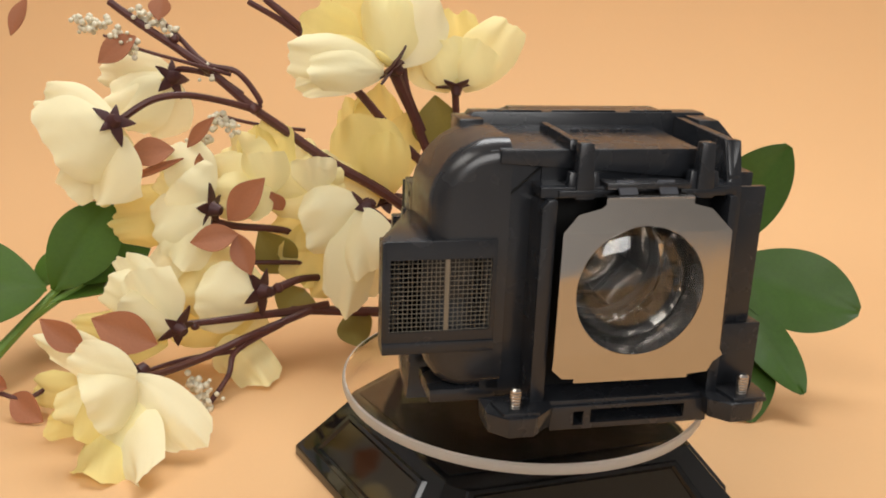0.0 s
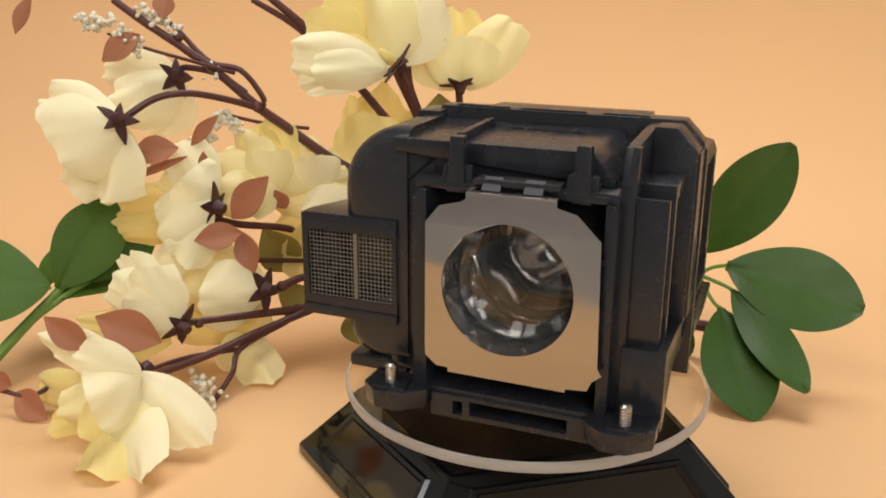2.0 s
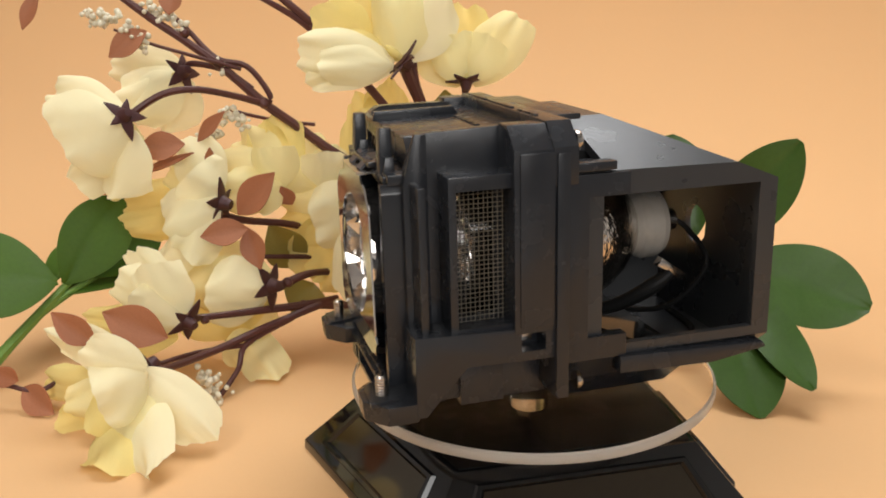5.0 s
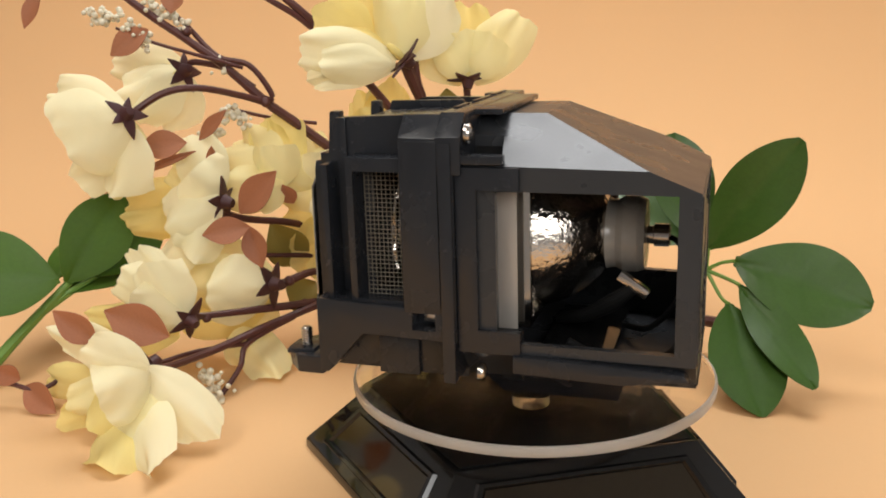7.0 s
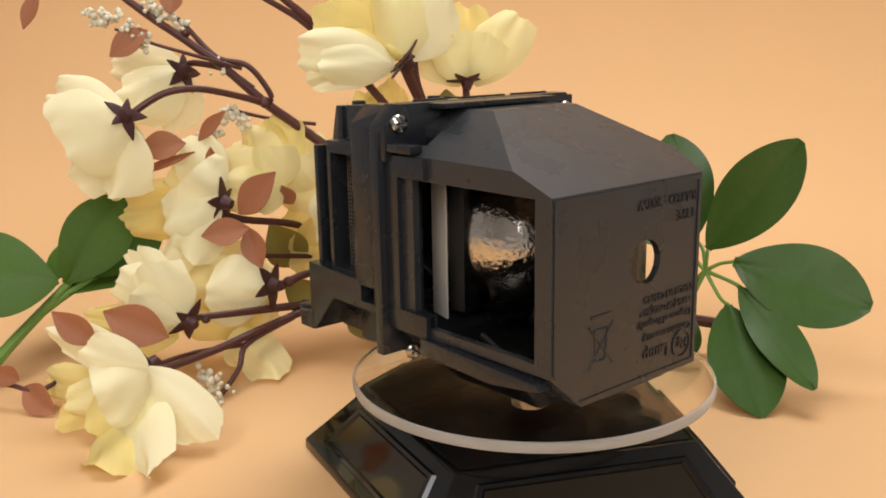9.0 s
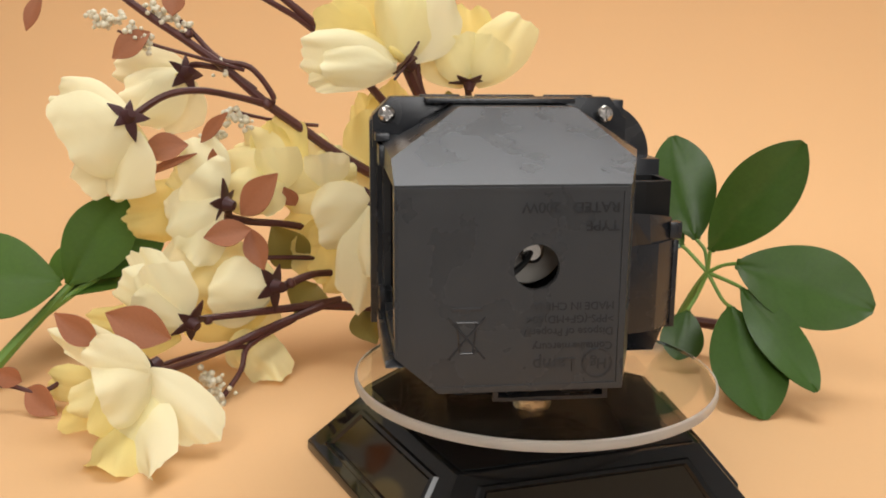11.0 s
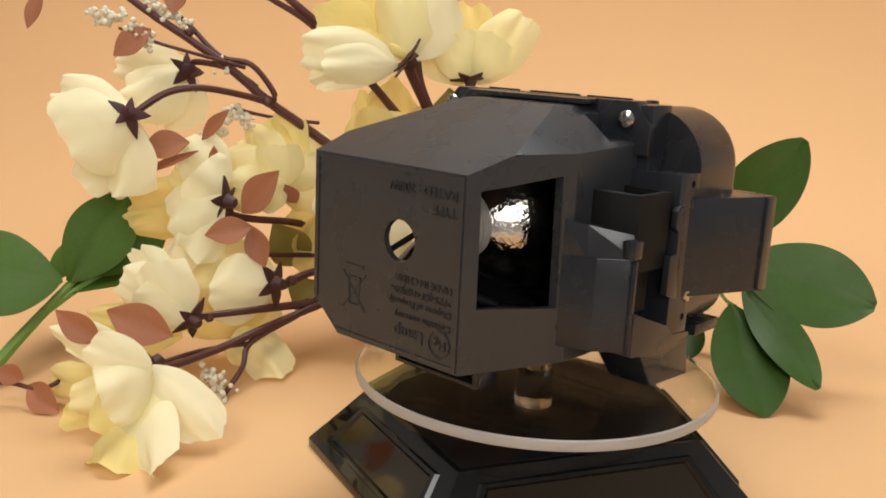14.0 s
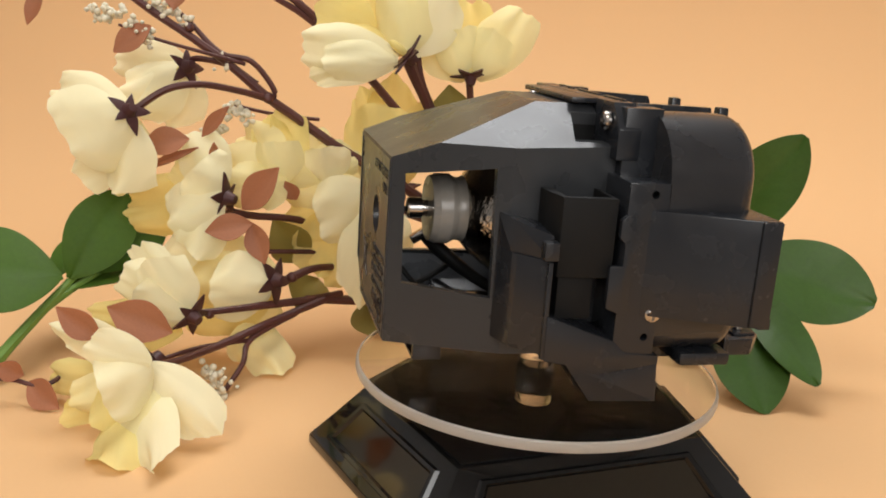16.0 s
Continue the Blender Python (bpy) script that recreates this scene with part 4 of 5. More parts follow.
def rose_spray():
    spray = empty("artificial_rose_spray")
    tagged(spray, "artificial cream yellow rose spray with maroon stems and rust leaves", "artificial flowers")
    S = []
    S.append(([(0.1074, 0.1500, 0.0210), (0.0766, 0.1650, 0.0187), (-0.0157, 0.1700, 0.0171), (-0.0811, 0.1500, 0.0217), (-0.1193, 0.1150, 0.0324)], [0.0034, 0.003, 0.003, 0.003, 0.0026]))
    S.append(([(-0.1090, 0.1250, 0.0333), (-0.1217, 0.1120, 0.0332), (-0.1372, 0.0900, 0.0367), (-0.1574, 0.0700, 0.0389), (-0.1696, 0.0600, 0.0398)], [0.002, 0.0024, 0.0022, 0.0018, 0.0018]))
    S.append(([(-0.1162, 0.1150, 0.0325), (-0.1389, 0.0850, 0.0280), (-0.1544, 0.0600, 0.0250), (-0.1653, 0.0300, 0.0273), (-0.1693, 0.0100, 0.0324)], [0.0022, 0.002, 0.002, 0.0018, 0.0018]))
    S.append(([(-0.1280, 0.1000, 0.0291), (-0.1450, 0.0750, 0.0226), (-0.1465, 0.0650, 0.0129), (-0.1522, 0.0550, 0.0031), (-0.1548, 0.0500, 0.0005)], [0.0016, 0.0016, 0.0014, 0.0014, 0.001]))
    S.append(([(-0.1450, 0.0750, 0.0220), (-0.1622, 0.0500, 0.0263), (-0.1754, 0.0250, 0.0278)], [0.0012, 0.0012, 0.001]))
    S.append(([(-0.0440, 0.1700, 0.0594), (-0.0831, 0.1600, 0.0903), (-0.1138, 0.1500, 0.1097), (-0.1381, 0.1450, 0.1276), (-0.1524, 0.1400, 0.1386), (-0.1740, 0.1400, 0.1563), (-0.1956, 0.1400, 0.1709), (-0.2141, 0.1400, 0.1824), (-0.2309, 0.1400, 0.1940)], [0.003, 0.003, 0.0028, 0.0026, 0.0026, 0.0024, 0.0022, 0.0022, 0.002]))
    S.append(([(-0.1505, 0.1390, 0.1381), (-0.1487, 0.1390, 0.1434), (-0.1612, 0.1400, 0.1581), (-0.1793, 0.1420, 0.1621), (-0.1976, 0.1460, 0.1782), (-0.2099, 0.1460, 0.1885)], [0.0018, 0.0016, 0.0016, 0.0016, 0.0014, 0.001]))
    S.append(([(-0.1533, 0.1380, 0.1387), (-0.1631, 0.1250, 0.1433), (-0.1770, 0.1050, 0.1481), (-0.1910, 0.0950, 0.1460), (-0.2048, 0.0880, 0.1364)], [0.002, 0.0018, 0.0018, 0.0018, 0.0018]))
    S.append(([(-0.1585, 0.1400, 0.1461), (-0.1747, 0.1420, 0.1555), (-0.1938, 0.1460, 0.1585), (-0.2004, 0.1500, 0.1556)], [0.0016, 0.0016, 0.0018, 0.0018]))
    S.append(([(-0.1645, 0.1400, 0.1565), (-0.1897, 0.1320, 0.1638), (-0.2097, 0.1280, 0.1694), (-0.2288, 0.1260, 0.1764)], [0.0011, 0.001, 0.0009, 0.0007]))
    S.append(([(-0.0526, 0.1800, 0.0979), (-0.0728, 0.1780, 0.1142), (-0.1018, 0.1720, 0.1483), (-0.1294, 0.1650, 0.1793), (-0.1502, 0.1600, 0.1972)], [0.0028, 0.0026, 0.0024, 0.0024, 0.002]))
    S.append(([(-0.1311, 0.1650, 0.1778), (-0.1417, 0.1630, 0.1853), (-0.1599, 0.1600, 0.1955)], [0.0022, 0.0018, 0.0016]))
    S.append(([(-0.0550, 0.1700, 0.1028), (-0.0673, 0.1600, 0.1360), (-0.0750, 0.1500, 0.1568), (-0.0760, 0.1480, 0.1644)], [0.0028, 0.0028, 0.0034, 0.0024]))
    S.append(([(-0.0614, 0.1650, 0.1261), (-0.0700, 0.1600, 0.1485), (-0.0722, 0.1580, 0.1655)], [0.0018, 0.0018, 0.0016]))
    S.append(([(-0.0421, 0.1750, 0.0992), (-0.0431, 0.1680, 0.1328), (-0.0439, 0.1650, 0.1488)], [0.0022, 0.002, 0.002]))
    S.append(([(-0.1077, 0.1500, 0.0614), (-0.1352, 0.1300, 0.0731), (-0.1560, 0.1150, 0.0778), (-0.1675, 0.1080, 0.0820)], [0.0022, 0.002, 0.002, 0.002]))
    S.append(([(-0.1011, 0.1500, 0.0413), (-0.1203, 0.1200, 0.0490), (-0.1321, 0.1050, 0.0470), (-0.1431, 0.0950, 0.0426)], [0.0022, 0.002, 0.0024, 0.0018]))
    S.append(([(-0.1078, 0.1500, 0.0495), (-0.1292, 0.1300, 0.0549), (-0.1536, 0.1150, 0.0577)], [0.0014, 0.0014, 0.0012]))
    S.append(([(-0.0643, 0.1700, 0.0653), (-0.0814, 0.1500, 0.0759), (-0.0932, 0.1350, 0.0812)], [0.0022, 0.002, 0.002]))
    S.append(([(-0.1303, 0.1650, 0.1245), (-0.1474, 0.1550, 0.1271), (-0.1648, 0.1480, 0.1311), (-0.1767, 0.1450, 0.1348)], [0.0011, 0.001, 0.001, 0.0008]))
    S.append(([(-0.2245, 0.0400, 0.0145), (-0.2338, 0.0300, 0.0098), (-0.2479, 0.0300, 0.0118), (-0.2594, 0.0300, 0.0116)], [0.0012, 0.0012, 0.0012, 0.001]))
    for pts, rad in S:
        part("stem", tube(pts, rad), STEM, spray)
    # knots on the stems
    for p, r in (((-0.1517, 0.1380, 0.1388), 0.0045), ((-0.0756, 0.1500, 0.1583), 0.0048), ((-0.1954, 0.1400, 0.1754), 0.004), ((-0.1311, 0.1040, 0.0477), 0.004), ((-0.1310, 0.1650, 0.1793), 0.0042), ((-0.1629, 0.0650, 0.0385), 0.0036), ((-0.1243, 0.1100, 0.0337), 0.0034)):
        b = bmesh.new()
        bmesh.ops.create_icosphere(b, subdivisions=2, radius=r * 0.72)
        for v in b.verts:
            v.co *= 1 + 0.25 * noise.noise(v.co * 400)
        bmesh.ops.translate(b, verts=b.verts, vec=Vector(p))
        part("stem_knot", b, STEM, spray, "", 60)
    # roses: calyx, the point it opens towards, size, and petals as (base, tip, breadth, cupping, depth of yellow)
    rose(spray, (-0.2035, 0.0770, 0.1368), (-0.2378, 0.1000, 0.1179), 0.040, 1, (
        ((-0.2102, 0.0932, 0.1322), (-0.2213, 0.1028, 0.0901), 0.0287, 0.40, 0.40),
        ((-0.2064, 0.0860, 0.1303), (-0.2413, 0.0902, 0.1030), 0.0362, 0.44, 0.10),
        ((-0.2084, 0.0884, 0.1345), (-0.2524, 0.0944, 0.1464), 0.0277, 0.40, 0.10),
        ((-0.2033, 0.0788, 0.1341), (-0.2306, 0.0650, 0.1204), 0.0498, 0.50, 0.00),
        ((-0.2041, 0.0836, 0.1301), (-0.2149, 0.0797, 0.0958), 0.0338, 0.48, 0.10),
    ))
    rose(spray, (-0.1998, 0.1440, 0.1535), (-0.2378, 0.1640, 0.1386), 0.044, 2, (
        ((-0.2039, 0.1544, 0.1553), (-0.2492, 0.1604, 0.1565), 0.0250, 0.40, 0.10),
        ((-0.2006, 0.1484, 0.1526), (-0.2389, 0.1436, 0.1396), 0.0365, 0.40, 0.10),
        ((-0.2015, 0.1520, 0.1511), (-0.2202, 0.1583, 0.1193), 0.0347, 0.40, 0.20),
        ((-0.1997, 0.1460, 0.1522), (-0.2306, 0.1394, 0.1303), 0.0313, 0.48, 0.00),
    ))
    rose(spray, (-0.1639, 0.0980, 0.0910), (-0.1947, 0.1040, 0.0963), 0.046, 3, (
        ((-0.1724, 0.1136, 0.0868), (-0.2267, 0.1166, 0.0872), 0.0258, 0.32, 0.90),
        ((-0.1738, 0.1124, 0.0826), (-0.2245, 0.1124, 0.0703), 0.0207, 0.32, 0.80),
        ((-0.1714, 0.1112, 0.0898), (-0.1993, 0.1124, 0.1047), 0.0298, 0.32, 0.50),
        ((-0.1678, 0.1040, 0.0929), (-0.1851, 0.1082, 0.1233), 0.0276, 0.36, 0.20),
        ((-0.1711, 0.1076, 0.0899), (-0.1777, 0.1166, 0.1171), 0.0188, 0.40, 0.50),
        ((-0.1656, 0.0980, 0.0927), (-0.1760, 0.0914, 0.1091), 0.0314, 0.48, 0.00),
        ((-0.1657, 0.0968, 0.0944), (-0.1901, 0.0851, 0.0792), 0.0345, 0.48, 0.10),
        ((-0.1714, 0.0992, 0.0832), (-0.2010, 0.0914, 0.0472), 0.0226, 0.40, 0.10),
        ((-0.1671, 0.0944, 0.0859), (-0.1798, 0.0830, 0.0642), 0.0283, 0.40, 0.20),
    ))
    rose(spray, (-0.1441, 0.1400, 0.0909), (-0.1400, 0.1180, 0.1202), 0.044, 4, (
        ((-0.1438, 0.1280, 0.0923), (-0.1795, 0.1238, 0.1082), 0.0314, 0.40, 0.60),
        ((-0.1441, 0.1316, 0.0947), (-0.1689, 0.1406, 0.1215), 0.0304, 0.40, 0.60),
        ((-0.1409, 0.1352, 0.0974), (-0.1410, 0.1469, 0.1325), 0.0238, -0.40, 0.80),
        ((-0.1419, 0.1328, 0.0956), (-0.1558, 0.1427, 0.1270), 0.0218, -0.32, 0.90),
        ((-0.1401, 0.1208, 0.0923), (-0.1651, 0.1070, 0.0972), 0.0265, 0.40, 0.40),
        ((-0.1391, 0.1232, 0.0950), (-0.1431, 0.1112, 0.1187), 0.0278, 0.48, 0.40),
        ((-0.1380, 0.1196, 0.0988), (-0.1510, 0.1028, 0.0918), 0.0231, 0.40, 0.50),
    ))
    rose(spray, (-0.1242, 0.1540, 0.0914), (-0.1175, 0.1320, 0.1191), 0.040, 5, (
        ((-0.1247, 0.1468, 0.0937), (-0.1348, 0.1546, 0.1215), 0.0245, 0.32, 0.50),
        ((-0.1231, 0.1444, 0.0948), (-0.1116, 0.1525, 0.1137), 0.0272, 0.40, 0.40),
        ((-0.1215, 0.1432, 0.0932), (-0.1034, 0.1483, 0.1001), 0.0225, 0.40, 0.60),
        ((-0.1242, 0.1384, 0.0927), (-0.1362, 0.1336, 0.1065), 0.0238, 0.40, 0.30),
        ((-0.1200, 0.1372, 0.0931), (-0.1158, 0.1252, 0.1145), 0.0259, 0.40, 0.20),
    ))
    rose(spray, (-0.1362, 0.0900, 0.0497), (-0.1780, 0.1100, 0.0424), 0.046, 6, (
        ((-0.1385, 0.1016, 0.0486), (-0.1871, 0.1085, 0.0609), 0.0279, 0.40, 0.50),
        ((-0.1394, 0.0980, 0.0443), (-0.1947, 0.0980, 0.0454), 0.0341, 0.40, 0.40),
        ((-0.1407, 0.1004, 0.0426), (-0.1918, 0.1064, 0.0189), 0.0325, 0.40, 0.70),
        ((-0.1431, 0.1016, 0.0399), (-0.1620, 0.1085, 0.0137), 0.0285, 0.40, 0.50),
        ((-0.1373, 0.0896, 0.0470), (-0.1668, 0.0770, 0.0468), 0.0366, 0.48, 0.15),
    ))
    rose(spray, (-0.1647, 0.0480, 0.0431), (-0.1961, 0.0660, 0.0547), 0.040, 7, (
        ((-0.1741, 0.0632, 0.0346), (-0.2248, 0.0644, 0.0373), 0.0174, 0.32, 0.90),
        ((-0.1770, 0.0644, 0.0295), (-0.2208, 0.0686, 0.0207), 0.0202, 0.32, 0.70),
        ((-0.1738, 0.0608, 0.0393), (-0.2011, 0.0686, 0.0716), 0.0230, 0.36, 0.20),
        ((-0.1728, 0.0572, 0.0412), (-0.2047, 0.0560, 0.0595), 0.0258, 0.40, 0.10),
        ((-0.1684, 0.0500, 0.0422), (-0.1825, 0.0434, 0.0721), 0.0281, 0.48, 0.00),
        ((-0.1679, 0.0464, 0.0411), (-0.1907, 0.0350, 0.0539), 0.0258, 0.48, 0.00),
    ))
    rose(spray, (-0.1722, 0.0180, 0.0303), (-0.1829, 0.0020, 0.0174), 0.045, 8, (
        ((-0.1892, 0.0288, 0.0134), (-0.2366, 0.0372, 0.0122), 0.0205, 0.32, 0.90),
        ((-0.1870, 0.0240, 0.0128), (-0.2117, 0.0068, 0.0034), 0.0215, -0.24, 0.90),
        ((-0.1847, 0.0216, 0.0106), (-0.1724, -0.0294, 0.0034), 0.0300, 0.32, 1.00),
        ((-0.1714, 0.0108, 0.0224), (-0.1505, -0.0313, 0.0032), 0.0250, 0.28, 0.25),
        ((-0.1735, 0.0144, 0.0267), (-0.1846, -0.0042, 0.0033), 0.0351, 0.40, 0.70),
        ((-0.1695, 0.0072, 0.0279), (-0.1626, -0.0168, 0.0030), 0.0250, 0.36, 0.50),
        ((-0.1714, 0.0144, 0.0313), (-0.2204, 0.0204, 0.0456), 0.0195, 0.40, 0.10),
        ((-0.1657, 0.0024, 0.0365), (-0.1793, -0.0174, 0.0292), 0.0321, 0.48, 0.05),
        ((-0.1652, 0.0012, 0.0370), (-0.1894, -0.0090, 0.0482), 0.0200, 0.44, 0.00),
        ((-0.1780, 0.0144, 0.0204), (-0.2071, 0.0078, 0.0119), 0.0230, 0.32, 0.50),
        ((-0.1707, 0.0060, 0.0245), (-0.1712, -0.0118, 0.0031), 0.0245, 0.36, 0.30),
    ))
    rose(spray, (-0.0760, 0.1420, 0.1635), (-0.0974, 0.1340, 0.1820), 0.048, 9, (
        ((-0.0860, 0.1556, 0.1653), (-0.1049, 0.1670, 0.2043), 0.0480, -0.32, 0.95),
        ((-0.0950, 0.1532, 0.1697), (-0.1265, 0.1544, 0.1882), 0.0316, -0.32, 0.95),
        ((-0.0760, 0.1484, 0.1632), (-0.0605, 0.1544, 0.2054), 0.0412, 0.32, 0.20),
        ((-0.0775, 0.1460, 0.1626), (-0.0824, 0.1502, 0.2018), 0.0343, 0.40, 0.30),
        ((-0.0808, 0.1436, 0.1609), (-0.1313, 0.1292, 0.1666), 0.0302, 0.40, 0.10),
        ((-0.0812, 0.1460, 0.1589), (-0.1261, 0.1292, 0.1525), 0.0178, 0.32, 0.00),
        ((-0.0841, 0.1448, 0.1607), (-0.1162, 0.1418, 0.1746), 0.0274, 0.40, 0.70),
        ((-0.0823, 0.1412, 0.1604), (-0.1189, 0.1250, 0.1610), 0.0226, 0.40, 0.10),
    ))
    rose(spray, (-0.0427, 0.1580, 0.1525), (-0.0434, 0.1660, 0.1766), 0.042, 10, (
        ((-0.0438, 0.1700, 0.1516), (-0.0502, 0.1808, 0.1940), 0.0341, -0.32, 0.70),
        ((-0.0452, 0.1652, 0.1500), (-0.0700, 0.1703, 0.1801), 0.0313, 0.40, 0.50),
        ((-0.0407, 0.1640, 0.1502), (-0.0137, 0.1703, 0.1883), 0.0313, 0.36, 0.40),
        ((-0.0434, 0.1592, 0.1505), (-0.0537, 0.1535, 0.1782), 0.0299, 0.44, 0.55),
        ((-0.0409, 0.1592, 0.1506), (-0.0312, 0.1535, 0.1781), 0.0299, 0.44, 0.45),
    ))
    rose(spray, (-0.0878, 0.1280, 0.0874), (-0.1107, 0.1340, 0.0619), 0.046, 11, (
        ((-0.0955, 0.1388, 0.0867), (-0.1444, 0.1382, 0.0923), 0.0254, 0.32, 0.50),
        ((-0.0982, 0.1364, 0.0826), (-0.1437, 0.1319, 0.0693), 0.0288, 0.32, 0.80),
        ((-0.0996, 0.1352, 0.0767), (-0.1353, 0.1298, 0.0470), 0.0335, -0.28, 1.00),
        ((-0.0978, 0.1340, 0.0787), (-0.1178, 0.1277, 0.0361), 0.0335, 0.32, 0.70),
        ((-0.0890, 0.1280, 0.0892), (-0.1206, 0.1151, 0.0748), 0.0368, 0.44, 0.15),
        ((-0.0897, 0.1316, 0.0866), (-0.0792, 0.1256, 0.0385), 0.0281, 0.40, 0.10),
        ((-0.0908, 0.1244, 0.0868), (-0.0971, 0.1088, 0.0326), 0.0288, 0.48, 0.10),
        ((-0.0888, 0.1232, 0.0890), (-0.0851, 0.1088, 0.0550), 0.0335, 0.48, 0.00),
    ))
    rose(spray, (-0.0870, 0.1840, 0.0828), (-0.0950, 0.1620, 0.1189), 0.048, 12, (
        ((-0.0894, 0.1816, 0.0831), (-0.0923, 0.1930, 0.1490), 0.0332, -0.32, 1.00),
        ((-0.0897, 0.1792, 0.0846), (-0.1096, 0.1888, 0.1411), 0.0303, 0.32, 1.00),
        ((-0.0880, 0.1696, 0.0849), (-0.0995, 0.1594, 0.1346), 0.0433, 0.44, 1.00),
        ((-0.0854, 0.1744, 0.0857), (-0.0711, 0.1825, 0.1365), 0.0260, 0.32, 0.80),
        ((-0.0876, 0.1672, 0.0837), (-0.1169, 0.1552, 0.1005), 0.0289, 0.32, 0.60),
        ((-0.0843, 0.1672, 0.0855), (-0.0808, 0.1552, 0.1256), 0.0289, 0.40, 0.90),
    ))
    rose(spray, (-0.1645, 0.1140, 0.0156), (-0.1487, 0.0940, 0.0043), 0.036, 13, (
        ((-0.1601, 0.1064, 0.0192), (-0.1310, 0.0780, 0.0033), 0.0251, 0.32, 0.60),
        ((-0.1590, 0.1004, 0.0207), (-0.1490, 0.0914, 0.0042), 0.0251, 0.40, 0.40),
    ))
    loose_petal(spray, (-0.1694, 0.0080, 0.0340), (-0.1353, -0.0040, 0.0081), 0.0251, 71)
    # rust leaves
    for i, (a, b, w) in enumerate((
            ((-0.2778, 0.1400, 0.1947), (-0.2867, 0.1340, 0.1756), 0.0094),
            ((-0.2105, 0.1250, 0.1762), (-0.2305, 0.1190, 0.1631), 0.0146),
            ((-0.1805, 0.0950, 0.1215), (-0.2041, 0.0890, 0.1186), 0.0148),
            ((-0.1758, 0.1000, 0.1221), (-0.1603, 0.0940, 0.1385), 0.0075),
            ((-0.1782, 0.1000, 0.1162), (-0.2073, 0.0940, 0.1051), 0.0046),
            ((-0.2227, 0.1000, 0.0935), (-0.2355, 0.0940, 0.1020), 0.0086),
            ((-0.1513, 0.0880, 0.0871), (-0.1320, 0.0820, 0.1102), 0.0163),
            ((-0.1438, 0.0800, 0.0823), (-0.1669, 0.0740, 0.0786), 0.0138),
            ((-0.1461, 0.0850, 0.0816), (-0.1384, 0.0790, 0.0616), 0.0128),
            ((-0.1629, 0.0200, 0.0448), (-0.1904, 0.0140, 0.0571), 0.0190),
            ((-0.1920, 0.0100, 0.0440), (-0.2084, 0.0040, 0.0591), 0.0129),
            ((-0.2407, 0.0300, 0.0117), (-0.2226, 0.0200, 0.0035), 0.0146),
            ((-0.2430, 0.0300, 0.0145), (-0.2528, 0.0240, 0.0212), 0.0107),
            ((-0.2005, 0.1400, 0.1969), (-0.2019, 0.1340, 0.1851), 0.0126),
            ((-0.1718, 0.1100, 0.1053), (-0.1715, 0.1040, 0.1176), 0.0065),
            ((-0.1322, 0.1200, 0.0865), (-0.1364, 0.1140, 0.0968), 0.0090))):
        leaf(spray, a, b, w, BROWN_LEAF, 40 + i, fold=0.3, bend=0.1)
    for i, (a, b, w) in enumerate((((-0.0527, 0.1780, 0.1116), (-0.0558, 0.1700, 0.1449), 0.030), ((-0.1256, 0.1400, 0.0362), (-0.1336, 0.1200, 0.0270), 0.026), ((-0.1012, 0.1500, 0.0206), (-0.0907, 0.1300, 0.0075), 0.022), ((-0.1323, 0.1350, 0.0474), (-0.1451, 0.1200, 0.0734), 0.024))):
        leaf(spray, a, b, w, OLIVE_LEAF, 70 + i, fold=0.3, bend=0.1)
    for i, pts in enumerate((((-0.2419, 0.1250, 0.1826), (-0.2327, 0.1250, 0.1799), (-0.2371, 0.1250, 0.1838), (-0.2278, 0.1250, 0.1823), (-0.2209, 0.1260, 0.1772), (-0.2154, 0.1270, 0.1723), (-0.2118, 0.1270, 0.1694)), ((-0.2172, 0.1420, 0.1877), (-0.2100, 0.1420, 0.1849), (-0.2038, 0.1420, 0.1820), (-0.1992, 0.1420, 0.1782), (-0.1765, 0.1380, 0.1564)),
                             ((-0.1700, 0.1300, 0.1314), (-0.1629, 0.1280, 0.1333), (-0.1615, 0.1280, 0.1288), (-0.1760, 0.1280, 0.1222), (-0.1834, 0.1260, 0.1192)), ((-0.1593, 0.0520, 0.0129), (-0.1552, 0.0520, 0.0087), (-0.1560, 0.0500, 0.0065), (-0.1586, 0.0500, 0.0117), (-0.1524, 0.0500, 0.0037)), ((-0.1631, 0.0100, 0.0074), (-0.1611, 0.0100, 0.0042), (-0.1615, 0.0080, 0.0024)))):
        berries(spray, pts, 90 + i)


rose_spray()


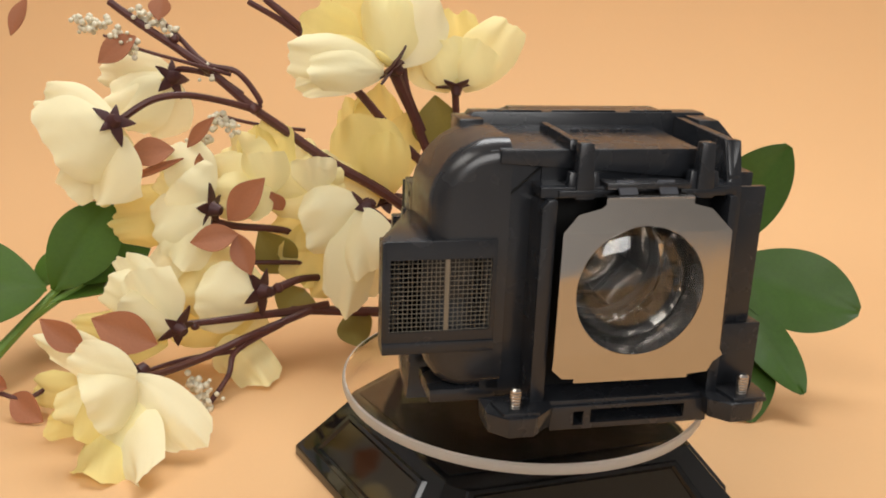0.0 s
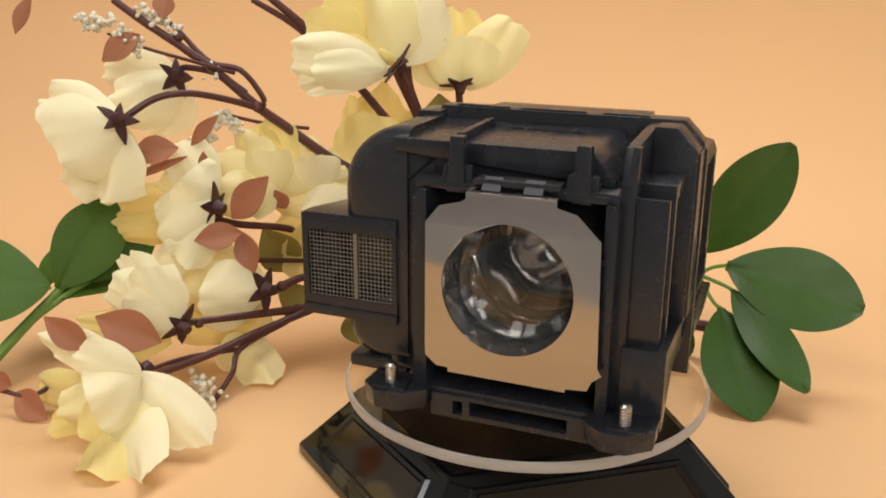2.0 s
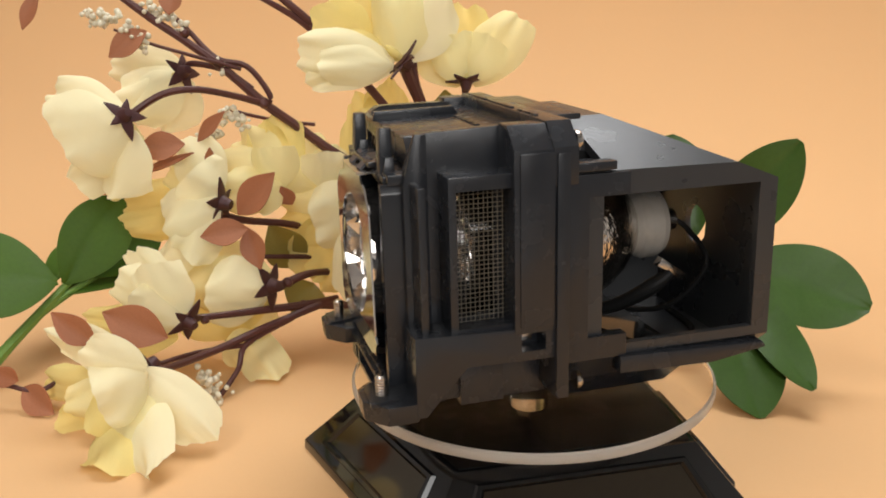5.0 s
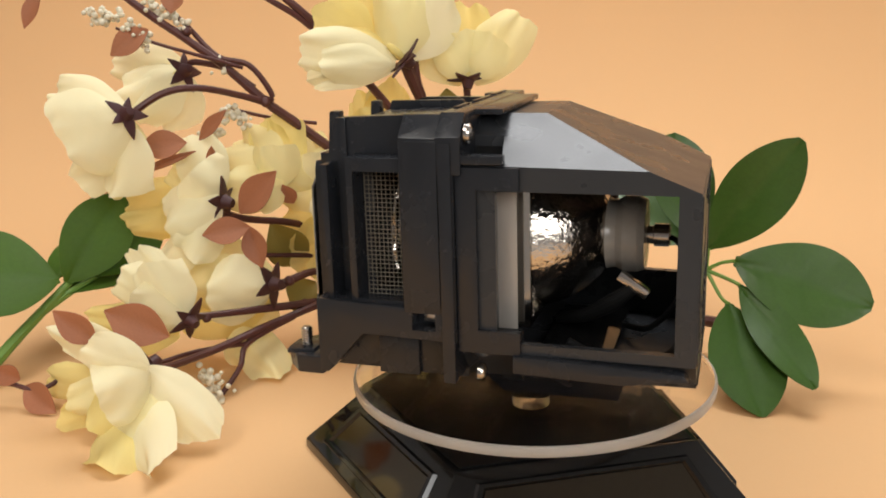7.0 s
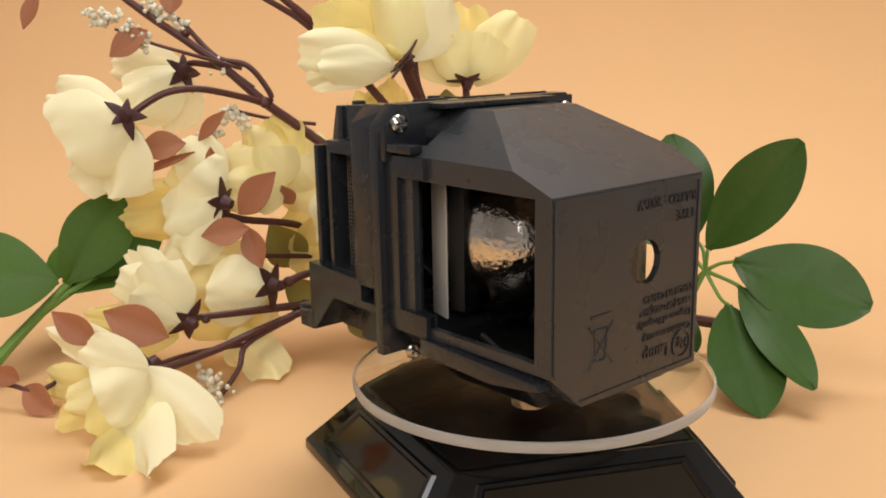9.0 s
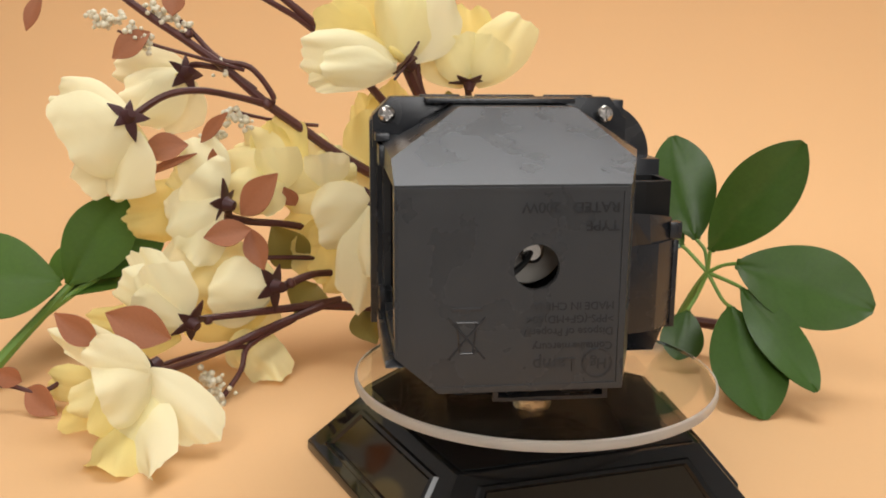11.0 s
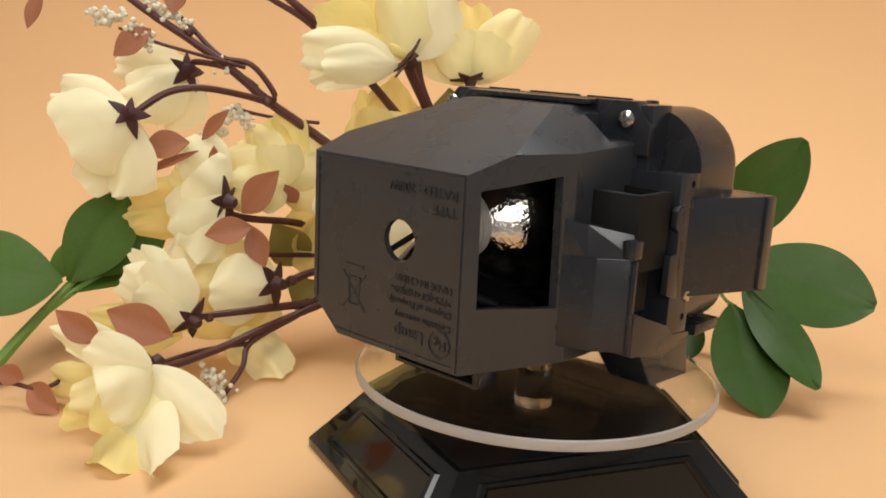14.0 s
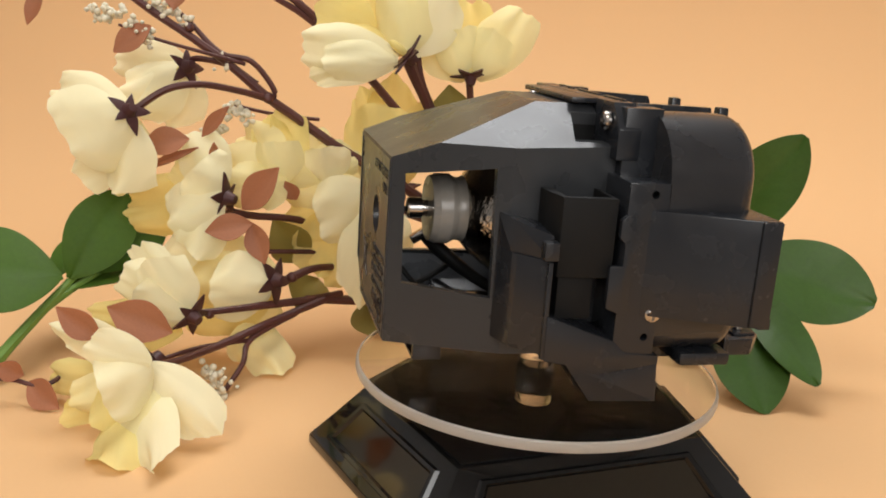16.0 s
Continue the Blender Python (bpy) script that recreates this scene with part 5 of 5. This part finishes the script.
def green_sprig():
    sprig = empty("green_leaf_sprig")
    tagged(sprig, "cut sprig of glossy dark green oval leaves leaning behind the stand", "leaf sprig")
    hub = (0.0918, 0.1400, 0.0548)
    for i, (s, a, b, w) in enumerate((((0.0915, 0.1380, 0.0611), (0.0912, 0.1360, 0.0680), (0.1286, 0.1200, 0.1294), 0.036), ((0.0979, 0.1350, 0.0604), (0.1041, 0.1300, 0.0633), (0.1684, 0.1050, 0.0505), 0.044), ((0.1022, 0.1300, 0.0529), (0.1072, 0.1250, 0.0515), (0.1365, 0.0750, 0.0179), 0.024),
                                      ((0.0987, 0.1300, 0.0432), (0.1018, 0.1220, 0.0418), (0.1124, 0.0700, 0.0037), 0.038), ((0.0902, 0.1450, 0.0656), (0.0859, 0.1500, 0.0705), (0.0711, 0.1650, 0.1258), 0.036), ((0.0819, 0.1500, 0.0639), (0.0794, 0.1550, 0.0650), (0.0443, 0.1900, 0.0898), 0.036),
                                      ((0.0870, 0.1400, 0.0410), (0.0823, 0.1350, 0.0342), (0.0765, 0.1200, 0.0084), 0.024))):
        part("leaf_stalk", tube([hub, s, a], [0.0012, 0.001, 0.001]), GREEN_STEM, sprig)
        leaf(sprig, a, b, w, GREEN_LEAF, 110 + i, toward=(0.1, -1, 0.5), fold=0.08, bend=0.05, shape=1.15, sharp=0.62)
    part("stem", tube([hub, (0.0857, 0.1500, 0.0378), (0.0698, 0.1700, -0.0119)], [0.0016, 0.002, 0.002]), GREEN_STEM, sprig)


green_sprig()


def green_branch():
    b = empty("green_branch")
    tagged(b, "bright green cut stem with broad dark green leaves lying on paper", "leaf branch")
    part("stem", tube([(-0.2723, 0.0400, 0.0059), (-0.2651, 0.0600, 0.0197), (-0.2591, 0.0900, 0.0330), (-0.2516, 0.1150, 0.0469)], [0.0032, 0.003, 0.0026, 0.0016]), GREEN_STEM, b)
    part("stem", tube([(-0.2624, 0.0780, 0.0273), (-0.2547, 0.1000, 0.0349), (-0.2400, 0.1250, 0.0447)], [0.0022, 0.002, 0.0014]), GREEN_STEM, b)
    for i, (a, c, w, n) in enumerate((((-0.2559, 0.0950, 0.0444), (-0.3033, 0.0600, 0.0568), 0.060, (0, -0.7, 1)), ((-0.2547, 0.1000, 0.0413), (-0.2309, 0.1250, 0.0861), 0.036, (0.5, -1, 0.3)), ((-0.2537, 0.1120, 0.0427), (-0.2187, 0.1450, 0.0669), 0.036, (0.1, -0.8, 0.6)), ((-0.2639, 0.1000, 0.0409), (-0.2580, 0.1400, 0.0618), 0.030, (-0.3, -1, 0.5)), ((-0.2547, 0.1000, 0.0349), (-0.2272, 0.1500, 0.0488), 0.036, (0, -0.4, 1)))):
        leaf(b, a, c, w, BROAD_LEAF, 150 + i, toward=n, fold=0.12, bend=0.05, shape=1.15, sharp=0.62)


green_branch()


# ---- movement ----
def motions():
    rows = [(t, turned(a)) for t, a in TURN]
    walk(LAMP, rows)
    walk(DISC, rows)


motions()
